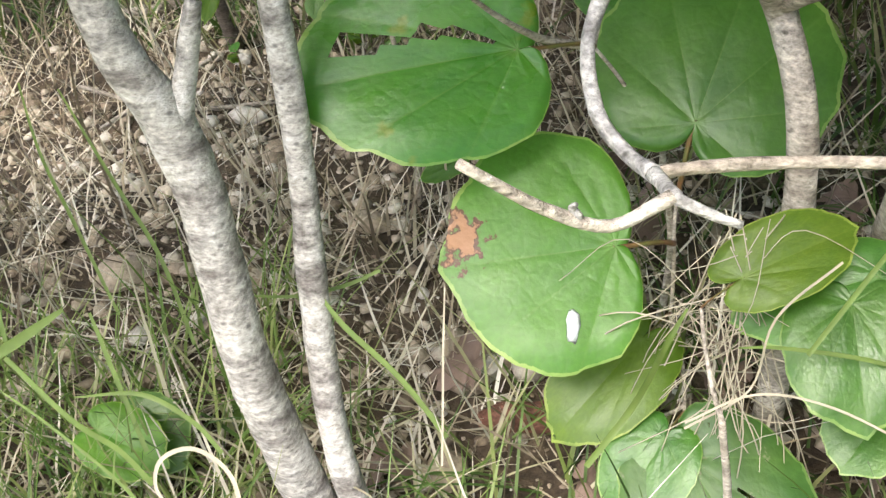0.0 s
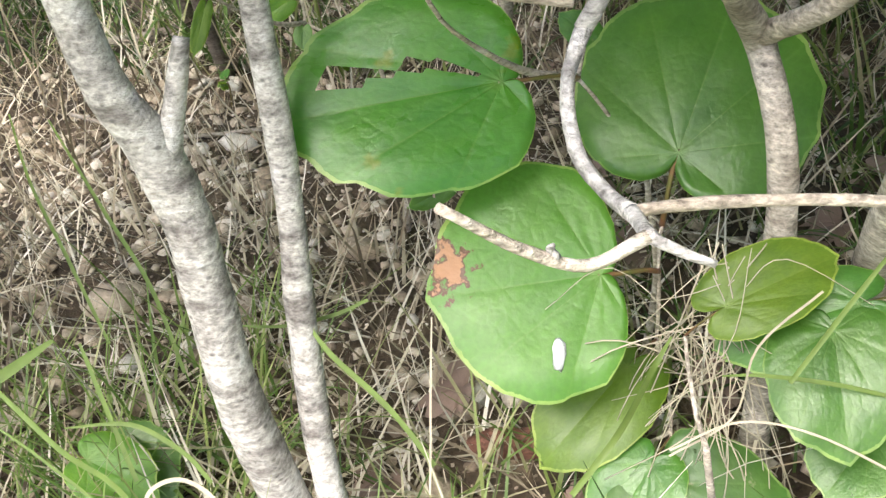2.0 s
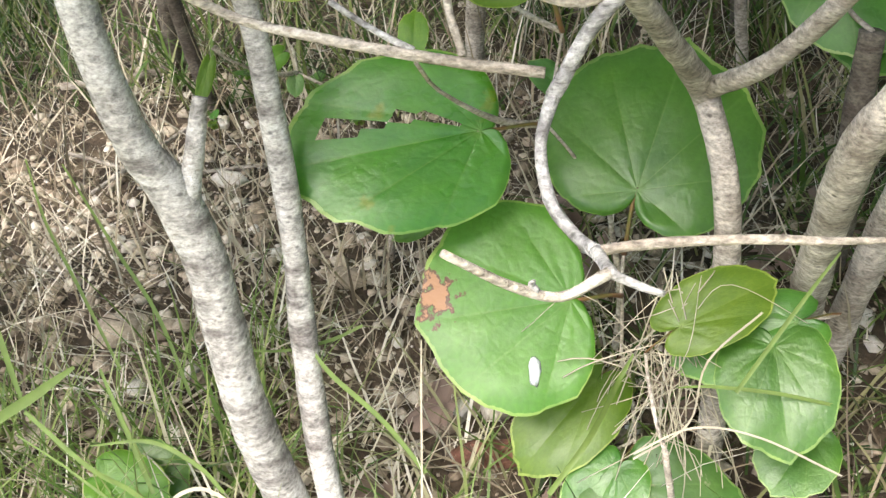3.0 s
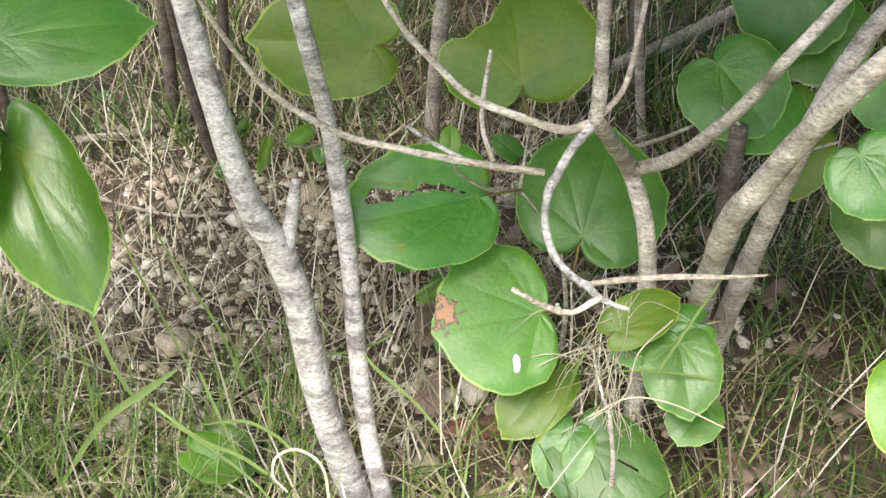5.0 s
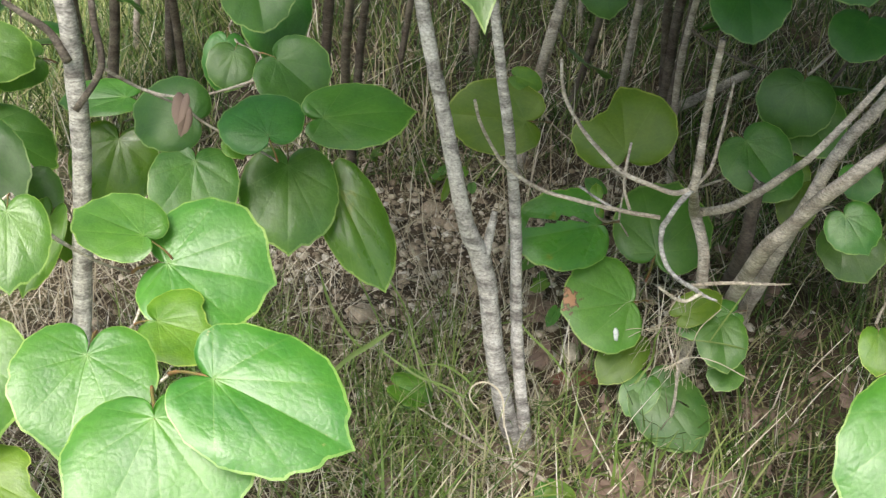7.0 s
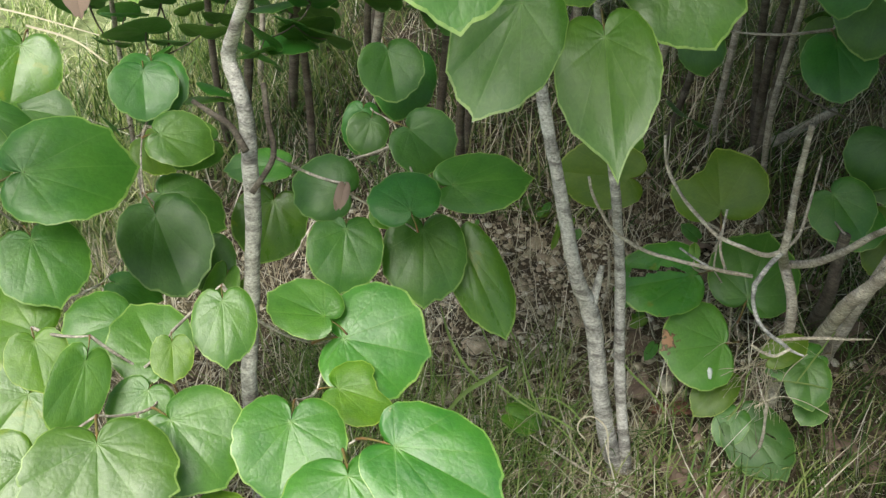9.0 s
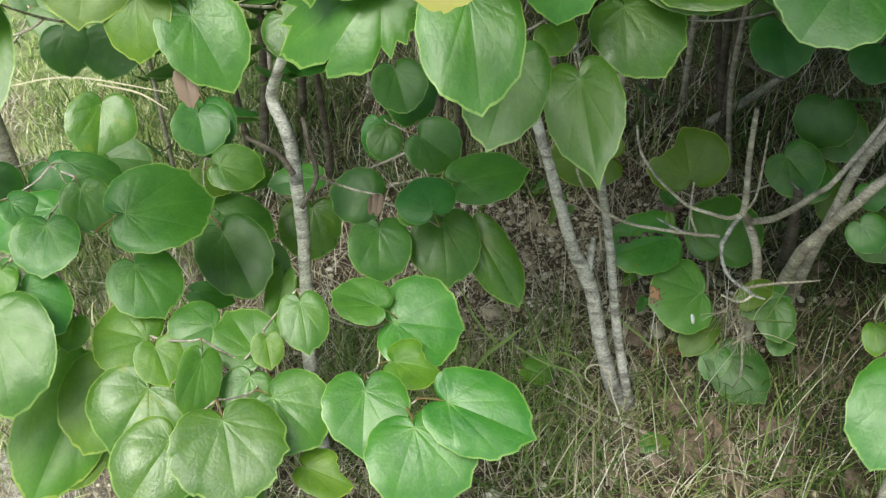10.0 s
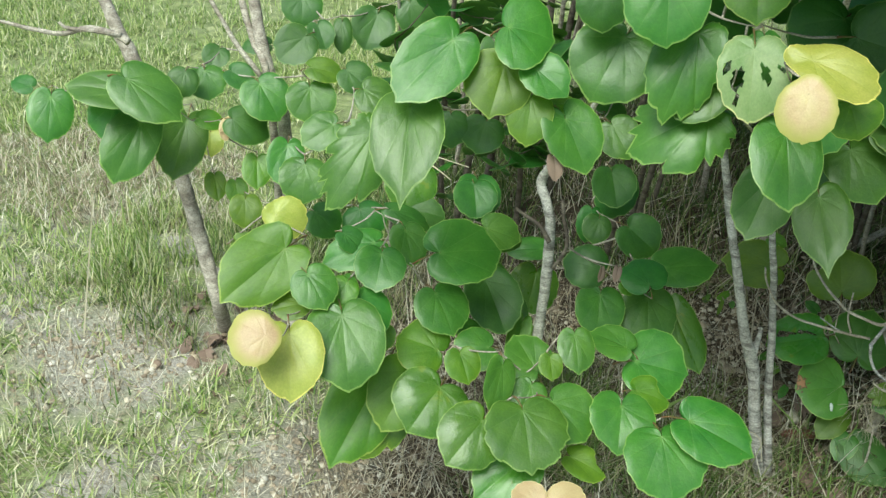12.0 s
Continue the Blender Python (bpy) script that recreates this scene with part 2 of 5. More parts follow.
def soil_material():
    m, t, p = material("soil_and_turf")
    g = t.nodes.new("ShaderNodeNewGeometry")
    here = g.outputs["Position"]
    fine = noise_of(t, here, 160, 6, 0.7)
    mid_n = noise_of(t, here, 22, 5, 0.6)
    wide = noise_of(t, here, 3.2, 4, 0.6)
    soil = ramp(t, mid_n, (0.3, (0.032, 0.023, 0.015)), (0.55, (0.088, 0.066, 0.044)), (0.75, (0.21, 0.165, 0.115)))
    soil = blend(t, 0.7, soil, ramp(t, fine, (0.3, (0.14, 0.12, 0.10)), (0.72, (0.9, 0.86, 0.8))), "OVERLAY")
    turf = ramp(t, mid_n, (0.3, (0.11, 0.12, 0.055)), (0.5, (0.22, 0.27, 0.115)), (0.72, (0.40, 0.42, 0.24)))
    turf = blend(t, 0.7, turf, ramp(t, fine, (0.3, (0.2, 0.2, 0.12)), (0.72, (0.85, 0.85, 0.75))), "OVERLAY")
    bare = ramp(t, fine, (0.3, (0.20, 0.175, 0.155)), (0.62, (0.54, 0.50, 0.46)))
    xyz = t.nodes.new("ShaderNodeSeparateXYZ")
    t.links.new(here, xyz.inputs[0])
    lawn_at = maths(t, "MULTIPLY", maths(t, "ADD", xyz.outputs[0], maths(t, "MULTIPLY", wide, 0.5)), -1.0)
    lawn_at = ramp(t, lawn_at, (0.62, (0, 0, 0)), (0.95, (1, 1, 1)))
    beyond = ramp(t, maths(t, "MULTIPLY", xyz.outputs[0], 0.4), (0.72, (0, 0, 0)), (0.86, (1, 1, 1)))
    lawn_at = maths(t, "MAXIMUM", lawn_at, beyond)
    far = ramp(t, maths(t, "MULTIPLY", xyz.outputs[1], 0.2), (0.28, (0, 0, 0)), (0.42, (1, 1, 1)))
    front = ramp(t, maths(t, "MULTIPLY", xyz.outputs[1], -1.0), (0.45, (0, 0, 0)), (0.8, (1, 1, 1)))
    open_ground = maths(t, "MAXIMUM", maths(t, "MAXIMUM", lawn_at, far), front)
    away = t.nodes.new("ShaderNodeVectorMath")
    away.operation = "DISTANCE"
    away.inputs[1].default_value = (-1.62, 0.08, 0.0)
    t.links.new(here, away.inputs[0])
    away_too = t.nodes.new("ShaderNodeVectorMath")
    away_too.operation = "DISTANCE"
    away_too.inputs[1].default_value = (-1.03, -0.20, 0.0)
    t.links.new(here, away_too.inputs[0])
    scrape = ramp(t, maths(t, "ADD", maths(t, "MINIMUM", away.outputs["Value"], away_too.outputs["Value"]), maths(t, "MULTIPLY", mid_n, 0.3)), (0.28, (0.85, 0.85, 0.85)), (0.50, (0, 0, 0)))
    nearby = ramp(t, away.outputs["Value"], (0.5, (1, 1, 1)), (1.0, (0.12, 0.12, 0.12)))
    worn = blend(t, maths(t, "MAXIMUM", scrape, maths(t, "MULTIPLY", nearby, ramp(t, wide, (0.47, (0, 0, 0)), (0.6, (1, 1, 1))))), turf, bare)
    base = blend(t, open_ground, soil, worn)
    t.links.new(base, p.inputs["Base Color"])
    p.inputs["Roughness"].default_value = 0.95
    bump(t, p, blend(t, 0.5, fine, mid_n), 0.8, 0.012)
    return m


SOIL = soil_material()
CHALK = stone_material("chalk", (0.0, (0.52, 0.58, 0.57)), (1.0, (0.66, 0.70, 0.69)))

# ---- builders ----


def mesh_of(name, verts, faces, mats, attrs=None, index=None):
    me = bpy.data.meshes.new(name)
    me.from_pydata([tuple(v) for v in verts], [], faces)
    for m in mats:
        me.materials.append(m)
    for key, values in (attrs or {}).items():
        a = me.attributes.new(key, "FLOAT", "POINT")
        a.data.foreach_set("value", np.asarray(values, dtype=np.float32))
    if index is not None:
        me.polygons.foreach_set("material_index", np.asarray(index, dtype=np.int32))
    me.polygons.foreach_set("use_smooth", np.ones(len(me.polygons), dtype=bool))
    me.update()
    return me


def part(name, me, parent, m=None, label=""):
    """One mesh as a child, at the world pose m."""
    ob = new(name, me)
    ob.parent = parent
    ob.matrix_parent_inverse = Matrix.Translation(-parent.location)
    if m is not None:
        ob.matrix_basis = m
    return tagged(ob, label)


def thing(name, at, label, category, group="", kind=""):
    ob = new(name)
    ob.location = at
    ob.empty_display_size = 0.1
    return tagged(ob, label, category, group, kind)


def rise(x, y):
    """Height of the ground: a low bank under the shrubs, uneven soil, a level lawn."""
    step = min(1, max(0, (y - 0.02) / 0.25))
    side = min(1, max(0, (x + 0.95) / 0.5))
    bank = 0.055 * step * step * (3 - 2 * step) * side
    near = math.exp(-((x + 0.2) ** 2 + y * y) / 4)
    return bank + 0.02 * near * noise.noise((x * 3.1, y * 3.1, 0.3)) + 0.008 * near * noise.noise((x * 14, y * 14, 2.3)) + 0.004 * near * noise.noise((x * 45, y * 45, 5.1))


def smooth_line(points, steps):
    """Points (with radius) carried through by a Catmull-Rom curve."""
    p = [np.array(q, dtype=float) for q in points]
    p = [2 * p[0] - p[1]] + p + [2 * p[-1] - p[-2]]
    out = []
    for a, b, c, d in zip(p, p[1:], p[2:], p[3:]):
        for k in range(steps):
            s = k / steps
            out.append(0.5 * (2 * b + (c - a) * s + (2 * a - 5 * b + 4 * c - d) * s * s + (3 * b - a - 3 * c + d) * s ** 3))
    out.append(p[-2])
    return out


def tube(points, sides=10, steps=4, rough=0.0, seed=0.0):
    line = smooth_line(points, steps) if steps > 1 else [np.array(q, dtype=float) for q in points]
    verts, faces = [], []
    side = None
    for i, q in enumerate(line):
        a, b = line[max(0, i - 1)][:3], line[min(len(line) - 1, i + 1)][:3]
        way = Vector(b - a).normalized()
        if side is None:
            side = way.orthogonal().normalized()
        side = (side - way * side.dot(way)).normalized()
        other = way.cross(side)
        for k in range(sides):
            ang = 2 * math.pi * k / sides
            out = side * math.cos(ang) + other * math.sin(ang)
            centre = Vector(q[:3])
            r = max(0.0002, q[3])
            if rough:
                r *= 1 + rough * noise.noise(centre * 38 + out * 0.9 + Vector((seed, 0, 0))) + 0.6 * rough * noise.noise(centre * 130 + out * 2)
            verts.append(centre + out * r)
        if i:
            s = (i - 1) * sides
            faces += [(s + k, s + (k + 1) % sides, s + sides + (k + 1) % sides, s + sides + k) for k in range(sides)]
    n = len(verts)
    verts += [Vector(line[0][:3]), Vector(line[-1][:3])]
    faces += [(n, (k + 1) % sides, k) for k in range(sides)]
    faces += [(n + 1, n - sides + k, n - sides + (k + 1) % sides) for k in range(sides)]
    return verts, faces


SKELETON = {}


def stem(owner, name, mat, points, label=""):
    """A trunk, branch or twig; trunks go down into the ground."""
    pts = list(points)
    if name == "trunk":
        x, y, z, r = pts[0]
        floor_z = rise(x, y)
        if z > floor_z - 0.02:
            pts.insert(0, (x + 0.2 * (x - pts[1][0]), y, floor_z - 0.03, r * 1.15))
    big = name in ("trunk", "branch")
    verts, faces = tube(pts, 14 if big else 9, 6 if big else 5, 0.13 if big else 0.16, len(bpy.data.meshes) * 1.7)
    SKELETON.setdefault(owner.name, []).extend(Vector(q[:3]) for q in smooth_line(pts, 3))
    return part(name, mesh_of(name, verts, faces, [mat]), owner, None, label)


OUTLINES = {
    "round": ((0, 0.985), (3, 0.955), (8, 0.925), (20, 0.905), (35, 0.880), (50, 0.830), (70, 0.715), (90, 0.585), (110, 0.455), (130, 0.325), (150, 0.205), (165, 0.125), (174, 0.075), (180, 0.05)),
    "heart": ((0, 1.0), (4, 0.945), (10, 0.895), (20, 0.865), (35, 0.835), (50, 0.795), (70, 0.715), (90, 0.625), (110, 0.545), (130, 0.455), (148, 0.355), (162, 0.245), (171, 0.155), (176, 0.10), (180, 0.06)),
    "fan": ((0, 0.985), (5, 0.955), (12, 0.94), (25, 0.915), (40, 0.87), (55, 0.80), (72, 0.69), (86, 0.585), (97, 0.46), (108, 0.32), (122, 0.20), (140, 0.12), (160, 0.08), (180, 0.05)),
    "pointed": ((0, 1.0), (2, 0.945), (6, 0.870), (14, 0.815), (28, 0.785), (45, 0.760), (65, 0.695), (85, 0.590), (105, 0.465), (125, 0.335), (145, 0.225), (162, 0.140), (174, 0.08), (180, 0.05)),
}
VEINS = (0, 31, -31, 66, -66, 112, -112)


def leaf_mesh(name, mat, seed, cup=0.10, fold=0.06, wave=0.03, droop=0.12, ragged=0.0, holes=(), bites=(), blunt=False, ribs=1.0, form="round"):
    """A heart-shaped blade on its stalk: joined at the origin, tip at y = 1."""
    rnd = random.Random(seed)
    knots, radii = zip(*OUTLINES[form])
    angles = set()
    for v in VEINS:
        angles.update((v - 1.2, v, v + 1.2))
    angles.update(np.arange(-180, 180, 6.0).tolist())
    kept = []
    for a in sorted(angles):
        if -180 <= a < 180 and (not kept or a - kept[-1] > 0.9):
            kept.append(a)
    if blunt:
        radii = tuple(max(r, 0.40) if k > 120 else min(r, 0.93) for k, r in OUTLINES[form])
    lop = rnd.uniform(-0.04, 0.04)
    phase = rnd.uniform(0, 6.28)
    rings = (0.0, 0.12, 0.25, 0.38, 0.5, 0.62, 0.73, 0.83, 0.91, 0.965, 1.0)
    verts, vein, rim, faces = [(0, 0, 0)], [ribs], [0.0], []
    polar = [(0, 0)]
    for f in rings[1:]:
        for a in kept:
            r = float(np.interp(abs(a), knots, radii)) * (1 + lop * math.sin(radians(a)))
            r *= 1 + 0.012 * math.sin(radians(a) * 17 + phase) + 0.02 * noise.noise((a * 0.03, seed * 3.7, 0.0)) + 0.028 * noise.noise((a * 0.21, seed * 2.3, 6.0))
            if ragged:
                r *= 1 - ragged * max(0.0, noise.noise((a * 0.16, seed * 1.3, 4.0)) + 0.35 * noise.noise((a * 0.5, seed, 8.0)))
            for b_at, b_wide, b_deep in bites:
                r *= 1 - b_deep * math.exp(-((a - b_at) / b_wide) ** 4)
            d = f * r
            x, y = d * math.sin(radians(a)), d * math.cos(radians(a))
            near = min(abs(a - v) for v in VEINS)
            rib = max(0.0, 1 - near / 1.2)
            lines = sorted(VEINS)
            lower = max([v for v in lines if v <= a], default=-180)
            upper = min([v for v in lines if v > a], default=180)
            gap = math.sin(math.pi * (a - lower) / (upper - lower)) ** 0.7 if upper > lower else 0.0
            z = -cup * d * d + fold * abs(x) + 0.0045 * gap * min(1, 2 * f) * min(1.0, 3.5 * (1.02 - f)) + wave * f ** 2 * math.sin(radians(a) * 3 + phase)
            z += -droop * max(0, y) ** 2 + 0.03 * noise.noise((x * 2.2, y * 2.2, seed * 2.1)) * f
            z -= 0.07 * max(0.0, f - 0.85) / 0.15 * 0.25
            verts.append((x, y, z))
            polar.append((a, f))
            vein.append(ribs * rib * (1 - 0.75 * f))
            rim.append(f)
    n = len(kept)

    def cut(i):
        a, f = polar[i]
        return any(((a - ha) / hw) ** 2 + ((f - hf) / hh) ** 2 < 1 + 0.6 * noise.noise((a * 0.2, f * 9, seed)) for ha, hf, hw, hh in holes)

    for k in range(n if blunt else n - 1):
        faces.append((0, 1 + (k + 1) % n, 1 + k))
    for j in range(len(rings) - 2):
        for k in range(n if blunt else n - 1):
            s = 1 + j * n
            after = (k + 1) % n
            quad = (s + k, s + after, s + n + after, s + n + k)
            if holes and sum(cut(i) for i in quad) >= 2:
                continue
            faces.append(quad)
    return mesh_of(name, verts, faces, [mat], {"vein": vein, "rim": rim})


STALK = mesh_of("petiole", *tube([(0, 0.02, -0.012, 0.016), (0, -0.10, -0.05, 0.015), (0.02, -0.26, -0.15, 0.015), (0.03, -0.36, -0.30, 0.019)], 6, 3), [PETIOLE])


SHAPES = {
    "green": [leaf_mesh("leaf", LEAVES["green"], s, c, f, w, d, g) for s, c, f, w, d, g in ((1, 0.05, 0.04, 0.03, 0.06, 0.02), (2, 0.08, 0.07, 0.02, 0.09, 0.0), (3, 0.03, 0.09, 0.040, 0.04, 0.03), (4, 0.10, 0.03, 0.03, 0.10, 0.04), (5, 0.05, -0.02, 0.045, 0.09, 0.02))],
    "dark": [leaf_mesh("leaf", LEAVES["dark"], s, c, f, w, d, g) for s, c, f, w, d, g in ((11, 0.10, 0.05, 0.03, 0.12, 0.02), (12, 0.05, 0.12, 0.04, 0.08, 0.04), (13, 0.18, 0.0, 0.03, 0.2, 0.03))],
    "lime": [leaf_mesh("leaf", LEAVES["lime"], s, c, f, w, d, g) for s, c, f, w, d, g in ((21, 0.10, 0.06, 0.04, 0.12, 0.05), (22, 0.04, 0.12, 0.05, 0.06, 0.03))],
    "veiny": [leaf_mesh("leaf", LEAVES["veiny"], 31, 0.08, 0.16, 0.03, 0.12, 0.02), leaf_mesh("leaf", LEAVES["veiny"], 32, 0.12, 0.10, 0.05, 0.2, 0.03)],
    "wavy": [leaf_mesh("leaf", LEAVES["green"], 41, 0.05, 0.08, 0.08, 0.10, 0.12), leaf_mesh("leaf", LEAVES["green"], 42, 0.1, 0.04, 0.07, 0.18, 0.16)],
    "small": [leaf_mesh("leaf", LEAVES["lime"], 51, 0.06, 0.12, 0.03, 0.1, 0.02), leaf_mesh("leaf", LEAVES["green"], 52, 0.1, 0.1, 0.03, 0.1, 0.02)],
    "slit": [leaf_mesh("leaf", LEAVES["veiny"], 61, 0.03, 0.05, 0.03, 0.03, 0.05, ((17, 0.72, 3.2, 0.17), (34, 0.34, 6, 0.10), (40, 0.24, 5, 0.05), (26, 0.48, 3, 0.05)), ((-48, 40, 0.05),), form="fan")],
    "burnt": [leaf_mesh("leaf", LEAVES["burnt"], 62, 0.03, 0.05, 0.015, 0.02, 0.01, form="fan")],
    "worn": [leaf_mesh("leaf", LEAVES["worn"], 63, 0.12, 0.04, 0.05, 0.15, 0.06, ((-35, 0.45, 5, 0.06), (-22, 0.38, 4, 0.04)))],
    "bitten": [leaf_mesh("leaf", LEAVES["lime"], 64, 0.06, 0.06, 0.04, 0.06, 0.04, (), ((-28, 22, 0.28),))],
    "scar": [leaf_mesh("leaf", LEAVES["scar"], 65, 0.08, 0.14, 0.05, 0.1, 0.05)],
    "ragged": [leaf_mesh("leaf", LEAVES["green"], 66, 0.14, 0.04, 0.05, 0.2, 0.45)],
    "holed": [leaf_mesh("leaf", LEAVES["pale"], 67, 0.06, 0.1, 0.04, 0.1, 0.06, ((30, 0.55, 13, 0.13), (-35, 0.45, 9, 0.12), (60, 0.75, 8, 0.08), (20, 0.82, 6, 0.06), (-60, 0.7, 6, 0.07)))],
    "yellow": [leaf_mesh("leaf", LEAVES["yellow"], 71, 0.14, 0.08, 0.05, 0.16, 0.08, blunt=True), leaf_mesh("leaf", LEAVES["yellow"], 72, 0.08, 0.14, 0.03, 0.1, 0.03)],
    "pink": [leaf_mesh("leaf", LEAVES["pink"], 73, 0.16, 0.0, 0.02, 0.1, 0.02, blunt=True, ribs=0.15)],
    "peach": [leaf_mesh("leaf", LEAVES["peach"], 74, 0.08, 0.06, 0.03, 0.1, 0.05, blunt=True, ribs=0.2)],
}
SHAPES["heart"] = [leaf_mesh("leaf", LEAVES["green"], 43, 0.05, 0.10, 0.03, 0.06, 0.02, form="heart")]
SHAPES["pointed"] = [leaf_mesh("leaf", LEAVES["green"], 44, 0.06, 0.10, 0.02, 0.08, 0.02, form="pointed")]
SHAPES["scallop"] = [leaf_mesh("leaf", LEAVES["green"], 45, 0.05, 0.06, 0.04, 0.06, 0.14)]
SHAPES["dry"] = [leaf_mesh("leaf", DRYLEAF, 75, 0.5, 0.5, 0.1, 0.3, 0.1)]
LOOKS = {"dry": "withered brown leaf", "yellow": "young yellow leaf", "pink": "young pink-tinged leaf", "peach": "young peach-coloured leaf", "slit": "green leaf with torn slits", "burnt": "green leaf with a scorched brown patch", "worn": "dull leaf with small holes", "bitten": "leaf with an eaten edge", "scar": "leaf with pale scars", "ragged": "leaf with a ragged eaten edge", "holed": "pale leaf riddled with holes", "lime": "light green leaf", "dark": "green leaf, coloured dark as in shade"}
STALKS = {}
made = [0]


def leaf(owner, kind, m, wide, long):
    made[0] += 1
    shapes = SHAPES[kind]
    both = m @ Matrix.Diagonal((wide, long, (wide + long) / 2, 1))
    ob = part("leaf", shapes[made[0] % len(shapes)], owner, both, LOOKS.get(kind, ""))
    if owner.name.startswith("thicket"):
        STALKS.setdefault(owner.name, []).append(both @ Vector((0, 0.01, -0.01)))
        return ob
    STALKS.setdefault(owner.name, []).append(both @ Vector((0.03, -0.36, -0.30)))
    new("petiole", STALK).parent = ob
    return ob


def hang_leaves(owner, mat, thin=0.0011):
    """Joins every leaf stalk by a thin twig to the nearest wood of its shrub."""
    nodes = [tuple(v) for v in SKELETON.get(owner.name, [])]
    ends = np.array([tuple(v) for v in STALKS.get(owner.name, [])])
    cloud = np.array(nodes)
    gap = ((ends[:, None, :] - cloud[None]) ** 2).sum(2)
    near, far = gap.argmin(1), gap.min(1)
    waiting = np.ones(len(ends), dtype=bool)
    for _ in range(len(ends)):
        i = int(np.where(waiting, far, 1e9).argmin())
        waiting[i] = False
        best, root = Vector(ends[i]), Vector(nodes[near[i]])
        span = (best - root).length
        if span < 0.004:
            continue
        mid_at = (root + best) / 2 + Vector((random.uniform(-0.1, 0.1), random.uniform(-0.1, 0.1), -0.08)) * span
        base_r = thin + min(0.0022, span * 0.008)
        line = [(*root, base_r), (*root.lerp(mid_at, 0.6), base_r * 0.9), (*mid_at.lerp(best, 0.5), thin * 1.1), (*best, thin)]
        verts, faces = tube(line, 6, 3)
        part("twig", mesh_of("twig", verts, faces, [mat]), owner)
        for q in smooth_line(line, 3)[1:]:
            nodes.append(tuple(q[:3]))
            d = ((ends - q[:3]) ** 2).sum(1)
            closer = d < far
            near[closer], far[closer] = len(nodes) - 1, d[closer]


def blades(name, mat, roots, height, width, lean, parent=None, bend=1.0, segs=4, seed=1, label="", category="grass", flat=False):
    """Many grass blades or straws as one mesh: roots n x 3."""
    rng = np.random.default_rng(seed)
    n = len(roots)
    h = height * rng.uniform(0.45, 1.25, n)
    w = width * rng.uniform(0.6, 1.3, n)
    turn = rng.uniform(0, 2 * np.pi, n)
    tilt = lean * rng.uniform(0.2, 1.3, n)
    way = np.stack([np.cos(turn), np.sin(turn), np.zeros(n)], 1)
    side = np.stack([-np.sin(turn), np.cos(turn), np.zeros(n)], 1)
    verts = np.zeros((n, 2 * (segs + 1), 3))
    at = roots.copy()
    ang = tilt.copy()
    curl = bend * rng.uniform(0.0, 1.0, n)
    for k in range(segs + 1):
        s = k / segs
        half = (w * (1 - s ** 1.6) * 0.5 + 0.00015)[:, None]
        verts[:, 2 * k] = at - side * half
        verts[:, 2 * k + 1] = at + side * half + np.array([0, 0, 0.15]) * half
        step = (h / segs)[:, None]
        at = at + step * (way * np.sin(ang)[:, None] + np.array([0, 0, 1]) * np.cos(ang)[:, None])
        ang = ang + curl / segs
        if flat:
            ang = tilt + 0.25 * np.sin(s * 3 + turn)
    faces = (np.arange(n)[:, None, None] * (2 * (segs + 1)) + np.array([[2 * k, 2 * k + 1, 2 * k + 3, 2 * k + 2] for k in range(segs)])[None]).reshape(-1, 4)
    me = bpy.data.meshes.new(name)
    flat_v = verts.reshape(-1, 3)
    me.vertices.add(len(flat_v))
    me.vertices.foreach_set("co", flat_v.astype(np.float32).ravel())
    me.loops.add(faces.size)
    me.loops.foreach_set("vertex_index", faces.astype(np.int32).ravel())
    me.polygons.add(len(faces))
    me.polygons.foreach_set("loop_start", np.arange(0, faces.size, 4, dtype=np.int32))
    me.polygons.foreach_set("loop_total", np.full(len(faces), 4, dtype=np.int32))
    me.materials.append(mat)
    me.update(calc_edges=True)
    me.polygons.foreach_set("use_smooth", np.ones(len(faces), dtype=bool))
    return tagged(new(name, me), label, category, kind="stuff")


def scatter(n, x0, x1, y0, y1, seed, keep=None):
    rng = np.random.default_rng(seed)
    x, y = rng.uniform(x0, x1, n), rng.uniform(y0, y1, n)
    pts = [(a, b, rise(a, b) - 0.002) for a, b in zip(x, y) if keep is None or keep(a, b)]
    return np.array(pts).reshape(-1, 3)


def rock(rnd, size, squash=0.6, fine=2):
    bm = bmesh.new()
    bmesh.ops.create_icosphere(bm, subdivisions=fine, radius=1)
    off = Vector((rnd.uniform(0, 50), rnd.uniform(0, 50), rnd.uniform(0, 50)))
    sx, sy = rnd.uniform(0.75, 1.3), rnd.uniform(0.75, 1.3)
    for v in bm.verts:
        k = 1 + 0.5 * noise.noise(v.co * 1.3 + off) + 0.3 * noise.noise(v.co * 3.1 + off)
        v.co = Vector((v.co.x * sx, v.co.y * sy, v.co.z * squash)) * k * size
    verts = [v.co.copy() for v in bm.verts]
    faces = [tuple(v.index for v in f.verts) for f in bm.faces]
    bm.free()
    return verts, faces

# ---- ground ----
inner_x, inner_y = np.arange(-3.0, 1.8, 0.022), np.arange(-1.9, 2.4, 0.022)
spread = np.array([0.06, 0.15, 0.35, 0.8, 1.6, 3.2, 6.5, 13, 26, 52, 100])
gx = np.concatenate([inner_x[0] - spread[::-1], inner_x, inner_x[-1] + spread])
gy = np.concatenate([inner_y[0] - spread[::-1], inner_y, inner_y[-1] + spread])
gv = [(x, y, rise(x, y)) for y in gy for x in gx]
nx = len(gx)
gf = [(j * nx + i, j * nx + i + 1, (j + 1) * nx + i + 1, (j + 1) * nx + i) for j in range(len(gy) - 1) for i in range(nx - 1)]
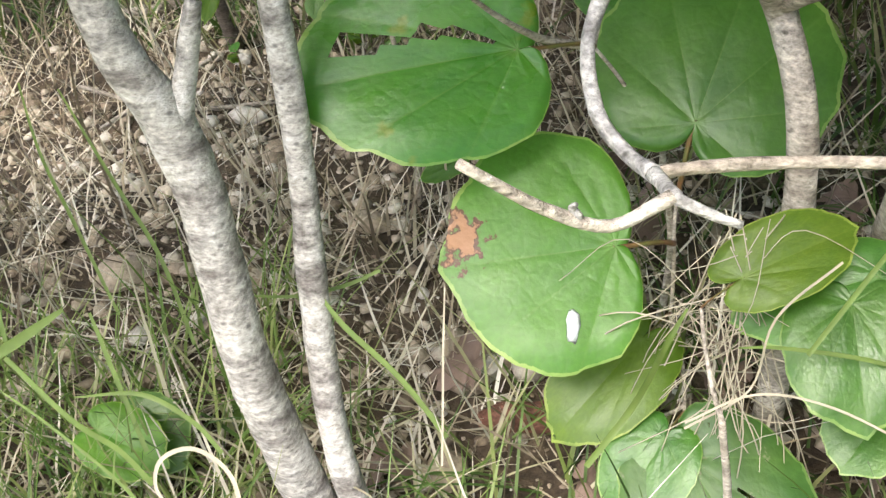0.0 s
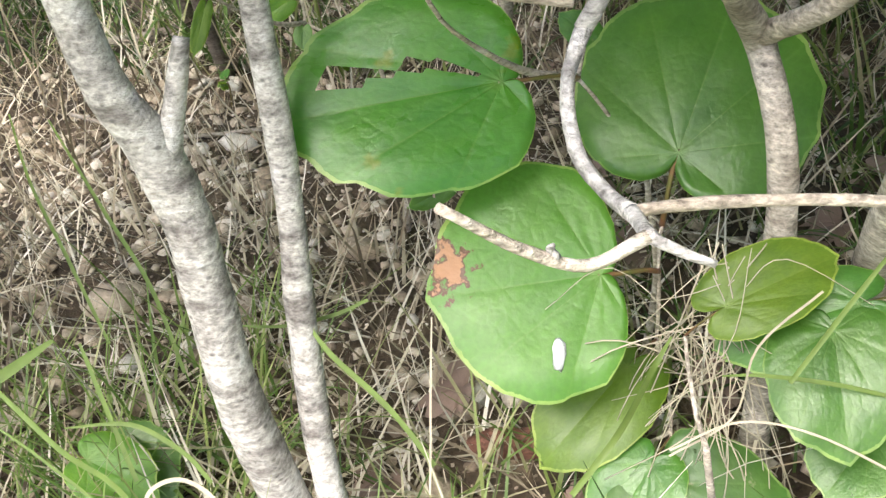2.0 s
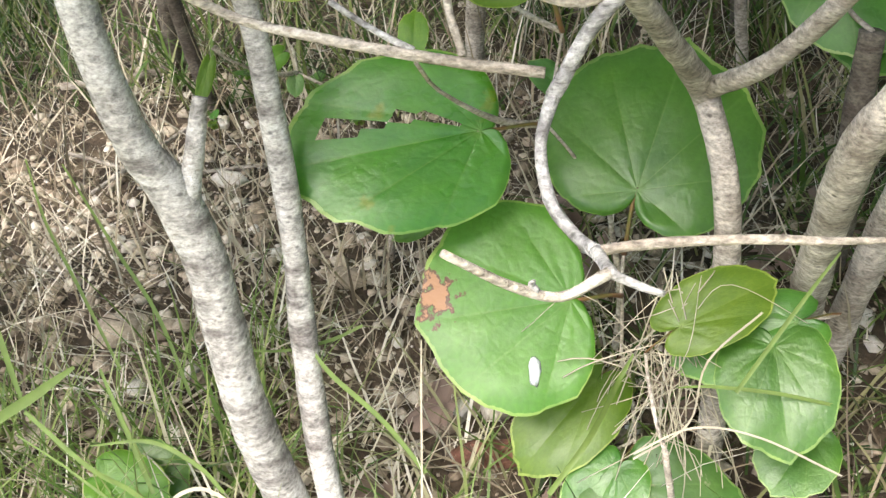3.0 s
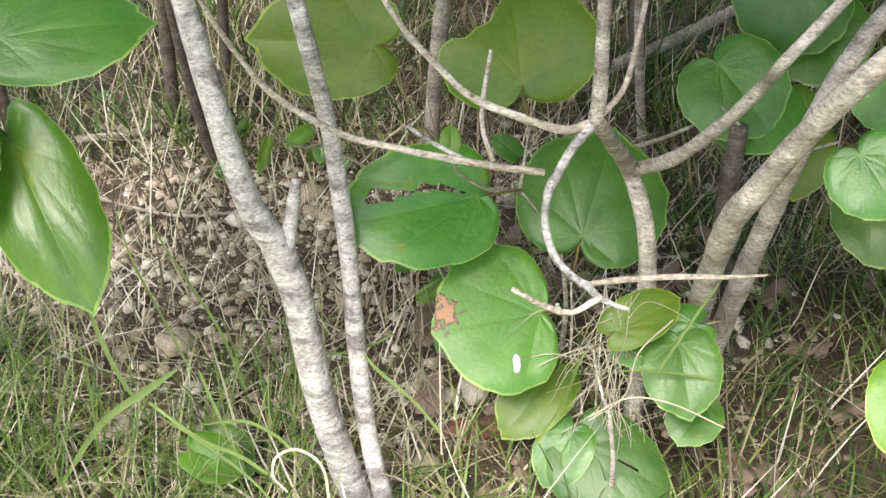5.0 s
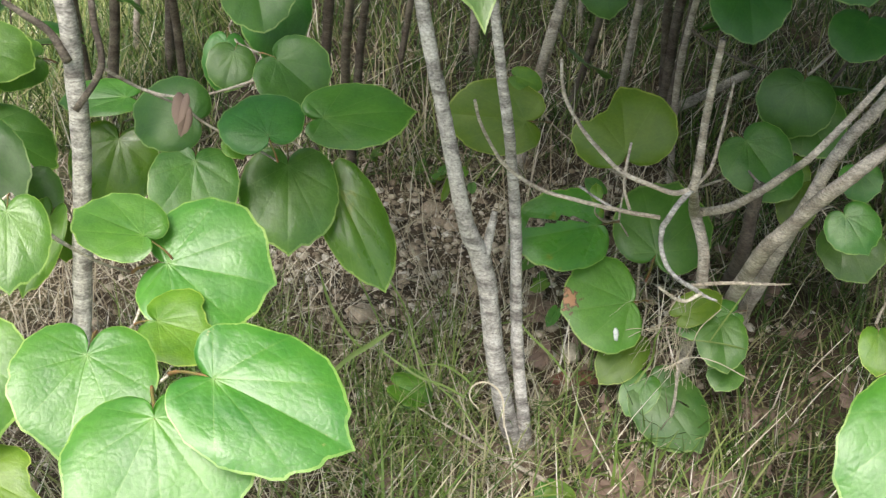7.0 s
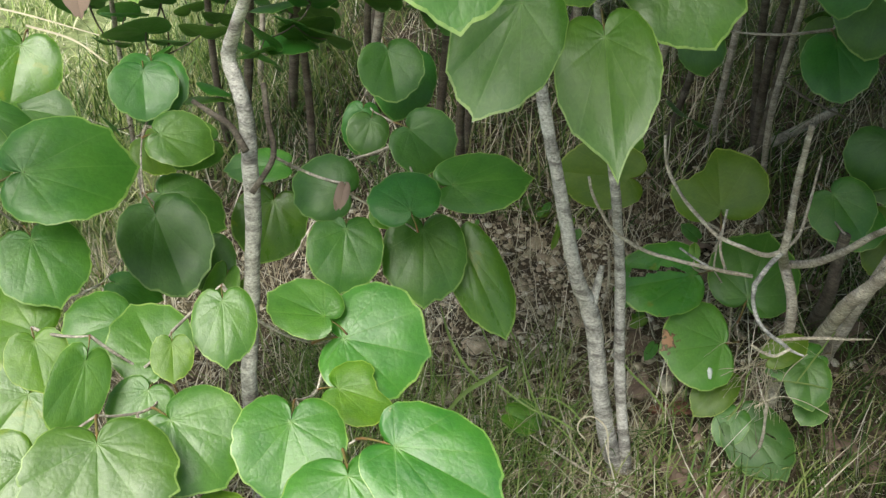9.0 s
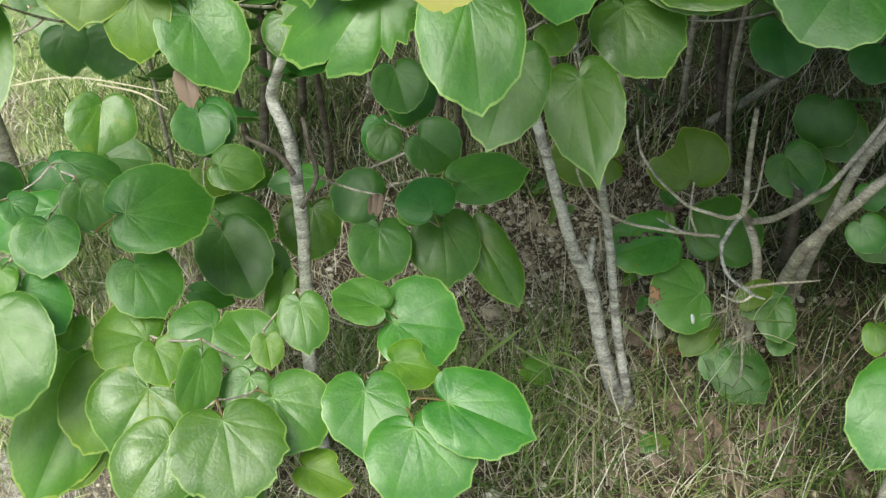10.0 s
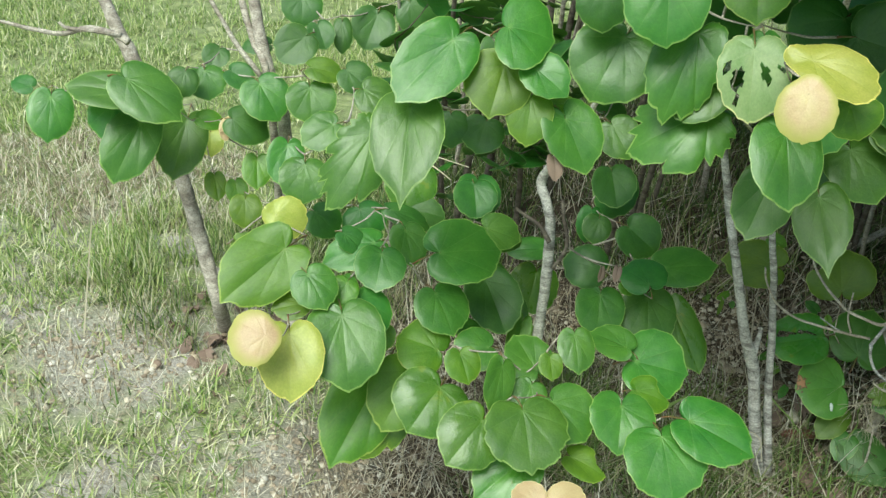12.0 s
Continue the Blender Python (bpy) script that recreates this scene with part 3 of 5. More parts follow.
tagged(new("ground", mesh_of("ground", gv, gf, [SOIL])), "bare brown soil running into worn lawn", "ground", kind="structure")

# ---- shrubs ----
shrub = thing("shrub", (-0.12, 0.03, 0.0), "shrub of two slim pale-barked stems, rooted in bare soil", "shrub", "shrubs")
mid = thing("shrub", (-0.65, -0.2, 0.0), "dense shrub with round heart-shaped green leaves and some young yellow ones", "shrub", "shrubs")
right = thing("shrub", (0.2, 0.1, 0.03), "shrub with forked leaning grey stems and bare twigs", "shrub", "shrubs")
side = thing("shrub", (-1.35, 0.2, 0.0), "slim grey-barked shrub leaning at the lawn's edge", "shrub", "shrubs")
low = thing("shrub", (0.06, 0.12, 0.03), "low sucker shoots with large scorched and torn green leaves", "shrub", "shrubs")
back = thing("thicket", (-0.2, 0.9, 0.05), "thicket of thin bare grey stems and dark leaves, with unseen shading leaves added", "shrub", "shrubs")
stem(shrub, "trunk", BARK, [(-0.121, 0.010, -0.020, 0.0134), (-0.140, 0.006, 0.037, 0.0131), (-0.158, 0.008, 0.101, 0.0128), (-0.174, 0.015, 0.172, 0.0124), (-0.186, 0.034, 0.231, 0.0123), (-0.202, 0.047, 0.282, 0.0128), (-0.222, 0.048, 0.327, 0.0105), (-0.244, 0.067, 0.399, 0.0096), (-0.265, 0.092, 0.468, 0.0087), (-0.286, 0.116, 0.535, 0.0086), (-0.304, 0.139, 0.600, 0.0078), (-0.322, 0.161, 0.664, 0.0071), (-0.340, 0.181, 0.726, 0.0063), (-0.356, 0.200, 0.786, 0.0056)])
stem(shrub, "stub", BARK, [(-0.199, 0.043, 0.276, 0.0078), (-0.195, 0.051, 0.293, 0.0064), (-0.192, 0.061, 0.313, 0.0053), (-0.189, 0.072, 0.335, 0.0039)])
stem(shrub, "trunk", BARK, [(-0.108, 0.012, -0.020, 0.0095), (-0.119, 0.008, 0.033, 0.0092), (-0.133, 0.018, 0.106, 0.0083), (-0.144, 0.045, 0.170, 0.0082), (-0.152, 0.076, 0.239, 0.0077), (-0.160, 0.096, 0.306, 0.0076), (-0.171, 0.114, 0.370, 0.0071), (-0.183, 0.114, 0.434, 0.0069), (-0.197, 0.129, 0.494, 0.0065), (-0.209, 0.143, 0.552, 0.0060), (-0.223, 0.159, 0.614, 0.0052), (-0.236, 0.174, 0.674, 0.0045), (-0.250, 0.188, 0.732, 0.0038), (-0.263, 0.200, 0.788, 0.0031)])
stem(mid, "trunk", BARK, [(-0.630, -0.160, 0.243, 0.0103), (-0.630, -0.143, 0.304, 0.0101), (-0.628, -0.124, 0.369, 0.0099), (-0.626, -0.106, 0.431, 0.0097), (-0.625, -0.090, 0.492, 0.0101), (-0.627, -0.079, 0.545, 0.0099), (-0.631, -0.066, 0.602, 0.0097), (-0.645, -0.046, 0.635, 0.0091), (-0.656, -0.030, 0.663, 0.0085), (-0.630, -0.048, 0.727, 0.0070), (-0.598, -0.063, 0.795, 0.0056), (-0.574, -0.080, 0.861, 0.0043)])
stem(mid, "branch", DARKBARK, [(-0.627, -0.089, 0.570, 0.0046), (-0.647, -0.074, 0.592, 0.0040), (-0.671, -0.067, 0.604, 0.0034), (-0.695, -0.060, 0.614, 0.0028)])
stem(mid, "branch", DARKBARK, [(-0.616, -0.116, 0.531, 0.0034), (-0.595, -0.089, 0.567, 0.0034), (-0.606, -0.064, 0.603, 0.0034), (-0.614, -0.041, 0.635, 0.0034)])
stem(right, "trunk", GREYBARK, [(0.099, 0.110, 0.152, 0.0084), (0.097, 0.115, 0.190, 0.0083), (0.096, 0.116, 0.224, 0.0082), (0.092, 0.120, 0.261, 0.0075), (0.085, 0.139, 0.286, 0.0075), (0.075, 0.154, 0.308, 0.0080), (0.054, 0.093, 0.363, 0.0064), (0.033, 0.031, 0.417, 0.0058)])
stem(right, "branch", GREYBARK, [(0.033, 0.030, 0.416, 0.0054), (0.034, 0.032, 0.440, 0.0053), (0.033, 0.040, 0.475, 0.0048), (0.033, 0.050, 0.512, 0.0047), (0.032, 0.049, 0.551, 0.0041), (0.032, 0.050, 0.592, 0.0036)])
stem(right, "branch", GREYBARK, [(0.078, 0.154, 0.307, 0.0064), (0.104, 0.119, 0.339, 0.0056), (0.128, 0.091, 0.382, 0.0053), (0.148, 0.065, 0.429, 0.0046), (0.154, 0.033, 0.467, 0.0043), (0.189, 0.057, 0.499, 0.0043), (0.213, 0.075, 0.523, 0.0039), (0.237, 0.094, 0.548, 0.0034)])
stem(right, "trunk", GREYBARK, [(0.150, 0.212, 0.020, 0.0123), (0.152, 0.163, 0.131, 0.0118), (0.145, 0.106, 0.231, 0.0107), (0.140, 0.047, 0.328, 0.0101), (0.152, 0.028, 0.372, 0.0091), (0.166, 0.011, 0.418, 0.0087), (0.186, -0.006, 0.465, 0.0082), (0.217, 0.011, 0.487, 0.0074), (0.249, 0.027, 0.506, 0.0066), (0.284, 0.044, 0.529, 0.0058)])
stem(right, "trunk", GREYBARK, [(0.174, 0.195, 0.020, 0.0102), (0.180, 0.177, 0.110, 0.0103), (0.185, 0.155, 0.194, 0.0096), (0.191, 0.132, 0.278, 0.0090), (0.198, 0.110, 0.361, 0.0084), (0.220, 0.137, 0.398, 0.0084), (0.245, 0.162, 0.431, 0.0079), (0.276, 0.185, 0.462, 0.0074), (0.308, 0.213, 0.499, 0.0064)])
stem(right, "trunk", DARKBARK, [(0.203, 0.340, 0.040, 0.0126), (0.184, 0.250, 0.184, 0.0110), (0.184, 0.257, 0.244, 0.0096), (0.184, 0.260, 0.297, 0.0082)])
stem(right, "branch", PALETWIG, [(0.030, 0.030, 0.415, 0.0031), (0.012, 0.026, 0.411, 0.0031), (-0.015, 0.028, 0.417, 0.0029), (-0.052, 0.034, 0.429, 0.0027), (-0.079, 0.046, 0.448, 0.0025), (-0.103, 0.059, 0.469, 0.0022), (-0.122, 0.075, 0.493, 0.0022), (-0.129, 0.088, 0.513, 0.0018), (-0.131, 0.101, 0.531, 0.0018)])
stem(right, "twig", TWIG, [(0.033, 0.031, 0.416, 0.0040), (0.018, 0.021, 0.399, 0.0034), (0.004, 0.012, 0.373, 0.0036)])
stem(right, "twig", TWIG, [(0.004, 0.012, 0.373, 0.0034), (0.001, -0.012, 0.363, 0.0028), (0.007, -0.036, 0.352, 0.0028), (0.019, -0.056, 0.348, 0.0026), (0.028, -0.072, 0.352, 0.0030)])
stem(right, "twig", TWIG, [(0.028, -0.072, 0.352, 0.0028), (0.031, -0.086, 0.358, 0.0024), (0.034, -0.099, 0.363, 0.0026)])
stem(right, "twig", PALETWIG, [(0.034, -0.099, 0.363, 0.0022), (0.018, -0.108, 0.358, 0.0018), (0.001, -0.116, 0.368, 0.0018), (-0.019, -0.126, 0.387, 0.0015)])
stem(right, "twig", TWIG, [(0.010, -0.112, 0.363, 0.0013), (0.008, -0.112, 0.366, 0.0012), (0.009, -0.113, 0.368, 0.0008)])
stem(right, "twig", TWIG, [(0.034, -0.099, 0.363, 0.0020), (0.044, -0.100, 0.359, 0.0016), (0.053, -0.100, 0.356, 0.0012)])
stem(right, "twig", PALETWIG, [(0.028, -0.072, 0.352, 0.0024), (0.037, -0.069, 0.353, 0.0022), (0.061, -0.063, 0.353, 0.0020), (0.092, -0.056, 0.351, 0.0020), (0.114, -0.052, 0.349, 0.0017), (0.135, -0.048, 0.348, 0.0013), (0.148, -0.044, 0.347, 0.0007)])
stem(right, "twig", PALETWIG, [(0.000, 0.018, 0.381, 0.0027), (-0.031, 0.018, 0.384, 0.0027), (-0.063, 0.019, 0.388, 0.0025), (-0.104, 0.021, 0.394, 0.0025), (-0.145, 0.024, 0.403, 0.0023), (-0.184, 0.017, 0.432, 0.0022), (-0.205, 0.012, 0.463, 0.0019), (-0.220, 0.007, 0.494, 0.0019), (-0.227, 0.000, 0.521, 0.0016)])
stem(right, "twig", TWIG, [(-0.058, 0.020, 0.389, 0.0018), (-0.077, 0.024, 0.397, 0.0016), (-0.097, 0.030, 0.407, 0.0014)])
stem(right, "twig", PALETWIG, [(-0.036, 0.020, 0.387, 0.0020), (-0.044, 0.032, 0.405, 0.0018), (-0.045, 0.044, 0.423, 0.0018), (-0.041, 0.064, 0.451, 0.0014)])
stem(right, "twig", PALETWIG, [(0.037, 0.033, 0.420, 0.0022), (0.050, 0.043, 0.433, 0.0022), (0.057, 0.058, 0.453, 0.0022), (0.065, 0.086, 0.494, 0.0018), (0.070, 0.105, 0.519, 0.0013)])
stem(side, "trunk", GREYBARK, [(-1.399, 0.244, -0.020, 0.0182), (-1.378, 0.160, 0.138, 0.0170), (-1.426, 0.217, 0.235, 0.0170), (-1.482, 0.280, 0.343, 0.0170), (-1.536, 0.336, 0.440, 0.0170), (-1.599, 0.384, 0.525, 0.0170), (-1.640, 0.420, 0.590, 0.0170), (-1.683, 0.449, 0.643, 0.0157), (-1.720, 0.479, 0.696, 0.0144), (-1.761, 0.508, 0.750, 0.0131)])
stem(side, "branch", GREYBARK, [(-1.598, 0.320, 0.682, 0.0086), (-1.628, 0.324, 0.694, 0.0074), (-1.685, 0.322, 0.704, 0.0062), (-1.744, 0.305, 0.691, 0.0056), (-1.806, 0.299, 0.696, 0.0049), (-1.881, 0.296, 0.707, 0.0037), (-1.955, 0.288, 0.712, 0.0031)])
stem(side, "twig", GREYBARK, [(-1.613, 0.320, 0.697, 0.0062), (-1.675, 0.314, 0.702, 0.0049), (-1.730, 0.308, 0.704, 0.0043), (-1.750, 0.311, 0.714, 0.0037)])
stem(side, "trunk", GREYBARK, [(-1.211, 0.200, 0.565, 0.0131), (-1.238, 0.235, 0.624, 0.0131), (-1.273, 0.278, 0.698, 0.0131), (-1.297, 0.311, 0.752, 0.0131), (-1.317, 0.347, 0.811, 0.0119), (-1.334, 0.377, 0.860, 0.0107)])
stem(side, "trunk", GREYBARK, [(-1.252, 0.240, 0.614, 0.0084), (-1.309, 0.307, 0.727, 0.0072), (-1.339, 0.341, 0.786, 0.0072), (-1.359, 0.371, 0.835, 0.0060)])
stem(side, "twig", GREYBARK, [(-1.257, 0.200, 0.695, 0.0058), (-1.313, 0.225, 0.745, 0.0052), (-1.355, 0.250, 0.792, 0.0046), (-1.395, 0.275, 0.839, 0.0040)])
stem(right, "trunk", GREYBARK, [(0.195, -0.337, 0.434, 0.0076), (0.198, -0.327, 0.465, 0.0075), (0.208, -0.314, 0.501, 0.0069), (0.224, -0.301, 0.536, 0.0059), (0.236, -0.299, 0.555, 0.0044)])
stem(right, "branch", GREYBARK, [(0.193, -0.336, 0.453, 0.0045), (0.206, -0.331, 0.476, 0.0040), (0.240, -0.323, 0.502, 0.0034)])
stem(right, "branch", PALETWIG, [(0.257, -0.244, 0.182, 0.0041), (0.257, -0.254, 0.298, 0.0035), (0.225, -0.322, 0.459, 0.0028), (0.157, -0.490, 0.660, 0.0020), (0.112, -0.599, 0.770, 0.0017)])
stem(right, "branch", GREYBARK, [(0.360, -0.115, 0.622, 0.0065), (0.265, -0.299, 0.887, 0.0039), (0.188, -0.450, 1.029, 0.0027), (0.145, -0.472, 1.088, 0.0021)])
leaf(low, "slit", pose(-0.050, 0.141, 0.282, -4, -48, 114), 0.0831, 0.1288)
leaf(low, "burnt", pose(0.007, 0.106, 0.187, -5, -40, 108), 0.1001, 0.0985)
leaf(low, "green", pose(0.043, 0.175, 0.224, 49, 10, -11), 0.1035, 0.1094)
leaf(low, "lime", pose(0.071, 0.074, 0.198, 26, 29, -53), 0.0335, 0.0650)
leaf(low, "green", pose(0.137, 0.094, 0.191, -18, -30, 115), 0.0384, 0.0773)
leaf(low, "green", pose(0.125, 0.082, 0.182, -30, 10, -177), 0.0509, 0.0670)
leaf(low, "green", pose(0.153, 0.079, 0.116, -29, -9, 149), 0.0368, 0.0442)
leaf(low, "lime", pose(0.024, 0.110, 0.118, -24, -19, 149), 0.0469, 0.0796)
leaf(low, "worn", pose(0.053, 0.059, 0.080, -19, 24, -149), 0.0755, 0.1041)
leaf(low, "green", pose(0.041, 0.066, 0.086, -33, -7, 153), 0.0395, 0.0567)
leaf(low, "lime", pose(-0.153, 0.256, 0.366, 8, -59, 90), 0.0780, 0.1161)
leaf(low, "lime", pose(-0.171, 0.283, 0.417, -27, 52, -117), 0.0256, 0.0419)
leaf(low, "bitten", pose(-0.018, 0.214, 0.354, 57, -8, 3), 0.1058, 0.0943)
leaf(low, "small", pose(-0.069, 0.066, 0.370, 50, -2, 2), 0.0116, 0.0194)
leaf(low, "small", pose(-0.289, 0.052, 0.055, -13, 27, -118), 0.0429, 0.0483)
leaf(low, "green", pose(0.265, 0.396, 0.352, -34, 24, -168), 0.0751, 0.0811)
leaf(low, "green", pose(0.213, 0.308, 0.310, -38, -10, 149), 0.0738, 0.0729)
leaf(low, "lime", pose(0.259, 0.306, 0.268, -42, 2, 163), 0.0445, 0.0693)
leaf(low, "green", pose(0.300, 0.213, 0.259, -30, 24, -168), 0.0677, 0.0779)
leaf(right, "dark", pose(0.244, 0.379, 0.400, -47, -6, 160), 0.0829, 0.0826)
leaf(right, "green", pose(0.166, 0.313, 0.333, -35, 33, -157), 0.0772, 0.0836)
leaf(right, "lime", pose(0.243, 0.340, 0.288, -47, 9, 172), 0.0469, 0.0616)
leaf(right, "green", pose(0.211, 0.024, 0.402, -32, 29, -164), 0.0473, 0.0526)
leaf(right, "green", pose(0.231, 0.080, 0.433, -40, 22, -178), 0.0369, 0.0425)
leaf(right, "dark", pose(0.187, 0.604, 0.482, -48, 11, 173), 0.0897, 0.0988)
leaf(right, "dark", pose(-0.046, 0.545, 0.478, -47, 15, -175), 0.0588, 0.0714)
leaf(right, "dark", pose(0.276, 0.430, 0.344, -44, -8, 152), 0.0727, 0.0806)
leaf(mid, "green", pose(-0.429, -0.006, 0.423, -37, 0, -171), 0.0830, 0.1026)
leaf(mid, "veiny", pose(-0.376, 0.009, 0.391, -37, 18, -154), 0.0580, 0.1355)
leaf(mid, "green", pose(-0.521, -0.051, 0.446, -39, -6, -172), 0.0719, 0.0845)
leaf(mid, "veiny", pose(-0.650, 0.076, 0.389, -39, -13, -175), 0.0777, 0.0902)
leaf(mid, "dark", pose(-0.437, -0.069, 0.495, 35, -11, 25), 0.0674, 0.0635)
leaf(mid, "green", pose(-0.401, 0.075, 0.443, 8, 33, -72), 0.0663, 0.1141)
leaf(mid, "dark", pose(-0.474, 0.175, 0.464, -32, 32, -131), 0.0732, 0.0791)
leaf(mid, "dark", pose(-0.529, -0.020, 0.481, 20, -38, 75), 0.0667, 0.0709)
leaf(mid, "green", pose(-0.643, 0.098, 0.435, 2, -25, 105), 0.0429, 0.0795)
leaf(mid, "dark", pose(-0.523, 0.284, 0.529, -46, 7, -163), 0.0718, 0.0802)
leaf(mid, "dark", pose(-0.554, 0.244, 0.450, -48, -8, -175), 0.0427, 0.0666)
leaf(mid, "green", pose(-0.698, -0.011, 0.531, -3, -31, 121), 0.0521, 0.0639)
leaf(mid, "dark", pose(-0.779, 0.034, 0.606, -43, -6, -160), 0.0664, 0.0803)
leaf(mid, "dark", pose(-0.502, 0.351, 0.485, -41, -9, 177), 0.0739, 0.0963)
leaf(mid, "dark", pose(-0.537, 0.214, 0.451, -39, -9, 178), 0.0464, 0.0545)
leaf(mid, "lime", pose(-0.478, -0.047, 0.475, -29, 12, -152), 0.0247, 0.0262)
leaf(mid, "green", pose(-0.800, -0.266, 0.634, 0, 33, -66), 0.0904, 0.1150)
leaf(mid, "green", pose(-0.865, -0.233, 0.648, -39, 1, -150), 0.0492, 0.0647)
leaf(mid, "green", pose(-0.916, -0.347, 0.577, -31, 12, -128), 0.0624, 0.0730)
leaf(mid, "green", pose(-0.892, -0.291, 0.633, -33, -5, -175), 0.0640, 0.0679)
leaf(mid, "veiny", pose(-0.888, -0.063, 0.669, -40, -13, -169), 0.0716, 0.0828)
leaf(mid, "dark", pose(-0.782, 0.014, 0.608, -38, -1, -162), 0.0629, 0.0665)
leaf(mid, "green", pose(-0.746, -0.047, 0.557, -12, 27, -97), 0.0569, 0.0689)
leaf(mid, "green", pose(-0.779, 0.009, 0.430, -16, 23, -109), 0.0658, 0.0951)
leaf(mid, "dark", pose(-0.733, -0.124, 0.493, -34, 8, -148), 0.0791, 0.1096)
leaf(mid, "green", pose(-0.801, -0.278, 0.560, -30, 6, -143), 0.0717, 0.0794)
leaf(mid, "lime", pose(-0.784, -0.341, 0.490, 21, -25, 77), 0.0802, 0.0737)
leaf(mid, "lime", pose(-0.736, -0.418, 0.552, -33, 2, -151), 0.0444, 0.0513)
leaf(mid, "green", pose(-0.701, -0.321, 0.496, -3, -25, 120), 0.0613, 0.0631)
leaf(mid, "green", pose(-0.616, -0.419, 0.543, 27, -9, 38), 0.0580, 0.0701)
leaf(mid, "green", pose(-0.564, -0.385, 0.595, -30, 0, -164), 0.0443, 0.0630)
leaf(mid, "lime", pose(-0.597, -0.432, 0.581, -32, -1, -162), 0.0287, 0.0371)
leaf(mid, "green", pose(-0.666, -0.460, 0.575, -35, -29, -165), 0.0386, 0.0753)
leaf(mid, "veiny", pose(-0.768, -0.403, 0.465, -20, -22, 164), 0.0975, 0.0900)
leaf(mid, "lime", pose(-0.822, -0.368, 0.461, -25, -20, 175), 0.0865, 0.1137)
leaf(mid, "veiny", pose(-0.681, -0.557, 0.549, -17, -22, 159), 0.0735, 0.0844)
leaf(mid, "scallop", pose(-0.625, -0.541, 0.564, -26, -2, -160), 0.0943, 0.0959)
leaf(mid, "green", pose(-0.584, -0.489, 0.545, -21, 14, -130), 0.0769, 0.0772)
leaf(mid, "heart", pose(-0.482, -0.474, 0.543, -26, -4, -176), 0.0738, 0.0767)
leaf(mid, "green", pose(-0.462, -0.348, 0.532, -6, 30, -94), 0.0911, 0.0887)
leaf(mid, "bitten", pose(-0.457, -0.399, 0.515, -7, 22, -99), 0.0486, 0.0584)
leaf(mid, "green", pose(-0.422, -0.523, 0.539, -25, 4, -164), 0.0909, 0.0968)
leaf(mid, "scar", pose(-0.386, -0.506, 0.562, -10, 23, -112), 0.0734, 0.1034)
leaf(mid, "bitten", pose(-0.545, -0.536, 0.484, -12, 18, -108), 0.0414, 0.0599)
leaf(mid, "green", pose(-0.480, -0.344, 0.554, 10, -15, 70), 0.0488, 0.0653)
leaf(mid, "lime", pose(-0.653, -0.088, 0.371, -34, -5, -171), 0.0322, 0.0406)
leaf(mid, "green", pose(-0.778, -0.166, 0.417, -11, 21, -97), 0.0320, 0.0605)
leaf(mid, "lime", pose(-0.879, -0.328, 0.509, -32, -15, -171), 0.0363, 0.0426)
leaf(mid, "lime", pose(-0.908, -0.311, 0.424, -25, -18, 179), 0.0684, 0.0780)
leaf(mid, "lime", pose(-0.878, -0.402, 0.359, -21, -23, 169), 0.0595, 0.0702)
leaf(mid, "green", pose(-0.620, -0.448, 0.535, -25, -15, 173), 0.0459, 0.0514)
leaf(mid, "lime", pose(-0.658, -0.122, 0.406, -35, -12, -179), 0.0338, 0.0899)
leaf(mid, "green", pose(-0.944, -0.331, 0.602, -35, 4, -140), 0.0248, 0.0364)
leaf(mid, "dark", pose(-0.976, -0.213, 0.612, -25, 17, -116), 0.0379, 0.0470)
leaf(mid, "lime", pose(-0.805, 0.041, 0.491, -28, 19, -129), 0.0488, 0.0571)
leaf(mid, "dark", pose(-0.902, -0.171, 0.646, -14, 23, -95), 0.0347, 0.0778)
leaf(mid, "dark", pose(-0.687, -0.092, 0.433, -38, -0, -163), 0.0502, 0.0640)
leaf(mid, "heart", pose(-0.618, -0.396, 0.963, -45, 13, -149), 0.0623, 0.0824)
leaf(mid, "green", pose(-0.352, -0.500, 1.030, -37, 3, -173), 0.0654, 0.1000)
leaf(mid, "green", pose(-0.316, -0.307, 0.870, -43, -12, 168), 0.0657, 0.1048)
leaf(mid, "pointed", pose(-0.249, -0.323, 0.853, -33, 14, -180), 0.0662, 0.1215)
leaf(mid, "green", pose(-0.198, -0.220, 0.884, -32, 20, -158), 0.0772, 0.0911)
leaf(mid, "lime", pose(-0.279, -0.280, 0.891, -39, 20, -159), 0.0348, 0.0346)
leaf(right, "green", pose(-0.089, -0.254, 0.929, 1, -33, 85), 0.0591, 0.0961)
leaf(mid, "lime", pose(-0.668, -0.389, 0.984, -45, -1, -177), 0.0483, 0.0668)
leaf(mid, "green", pose(-1.713, 0.167, 0.606, -44, -10, -158), 0.0717, 0.1009)
leaf(mid, "green", pose(-1.539, 0.121, 0.642, -42, -18, -170), 0.0740, 0.0897)
leaf(mid, "green", pose(-1.483, 0.080, 0.682, 11, -28, 97), 0.0681, 0.1352)
leaf(mid, "green", pose(-1.487, 0.111, 0.605, -43, -22, -174), 0.0835, 0.1422)
leaf(mid, "green", pose(-1.444, 0.235, 0.551, -46, -14, -169), 0.0805, 0.1365)
leaf(mid, "green", pose(-1.478, 0.056, 0.723, -24, 22, -114), 0.0874, 0.1339)
leaf(mid, "yellow", pose(-1.433, 0.335, 0.474, -47, -3, -160), 0.0439, 0.0552)
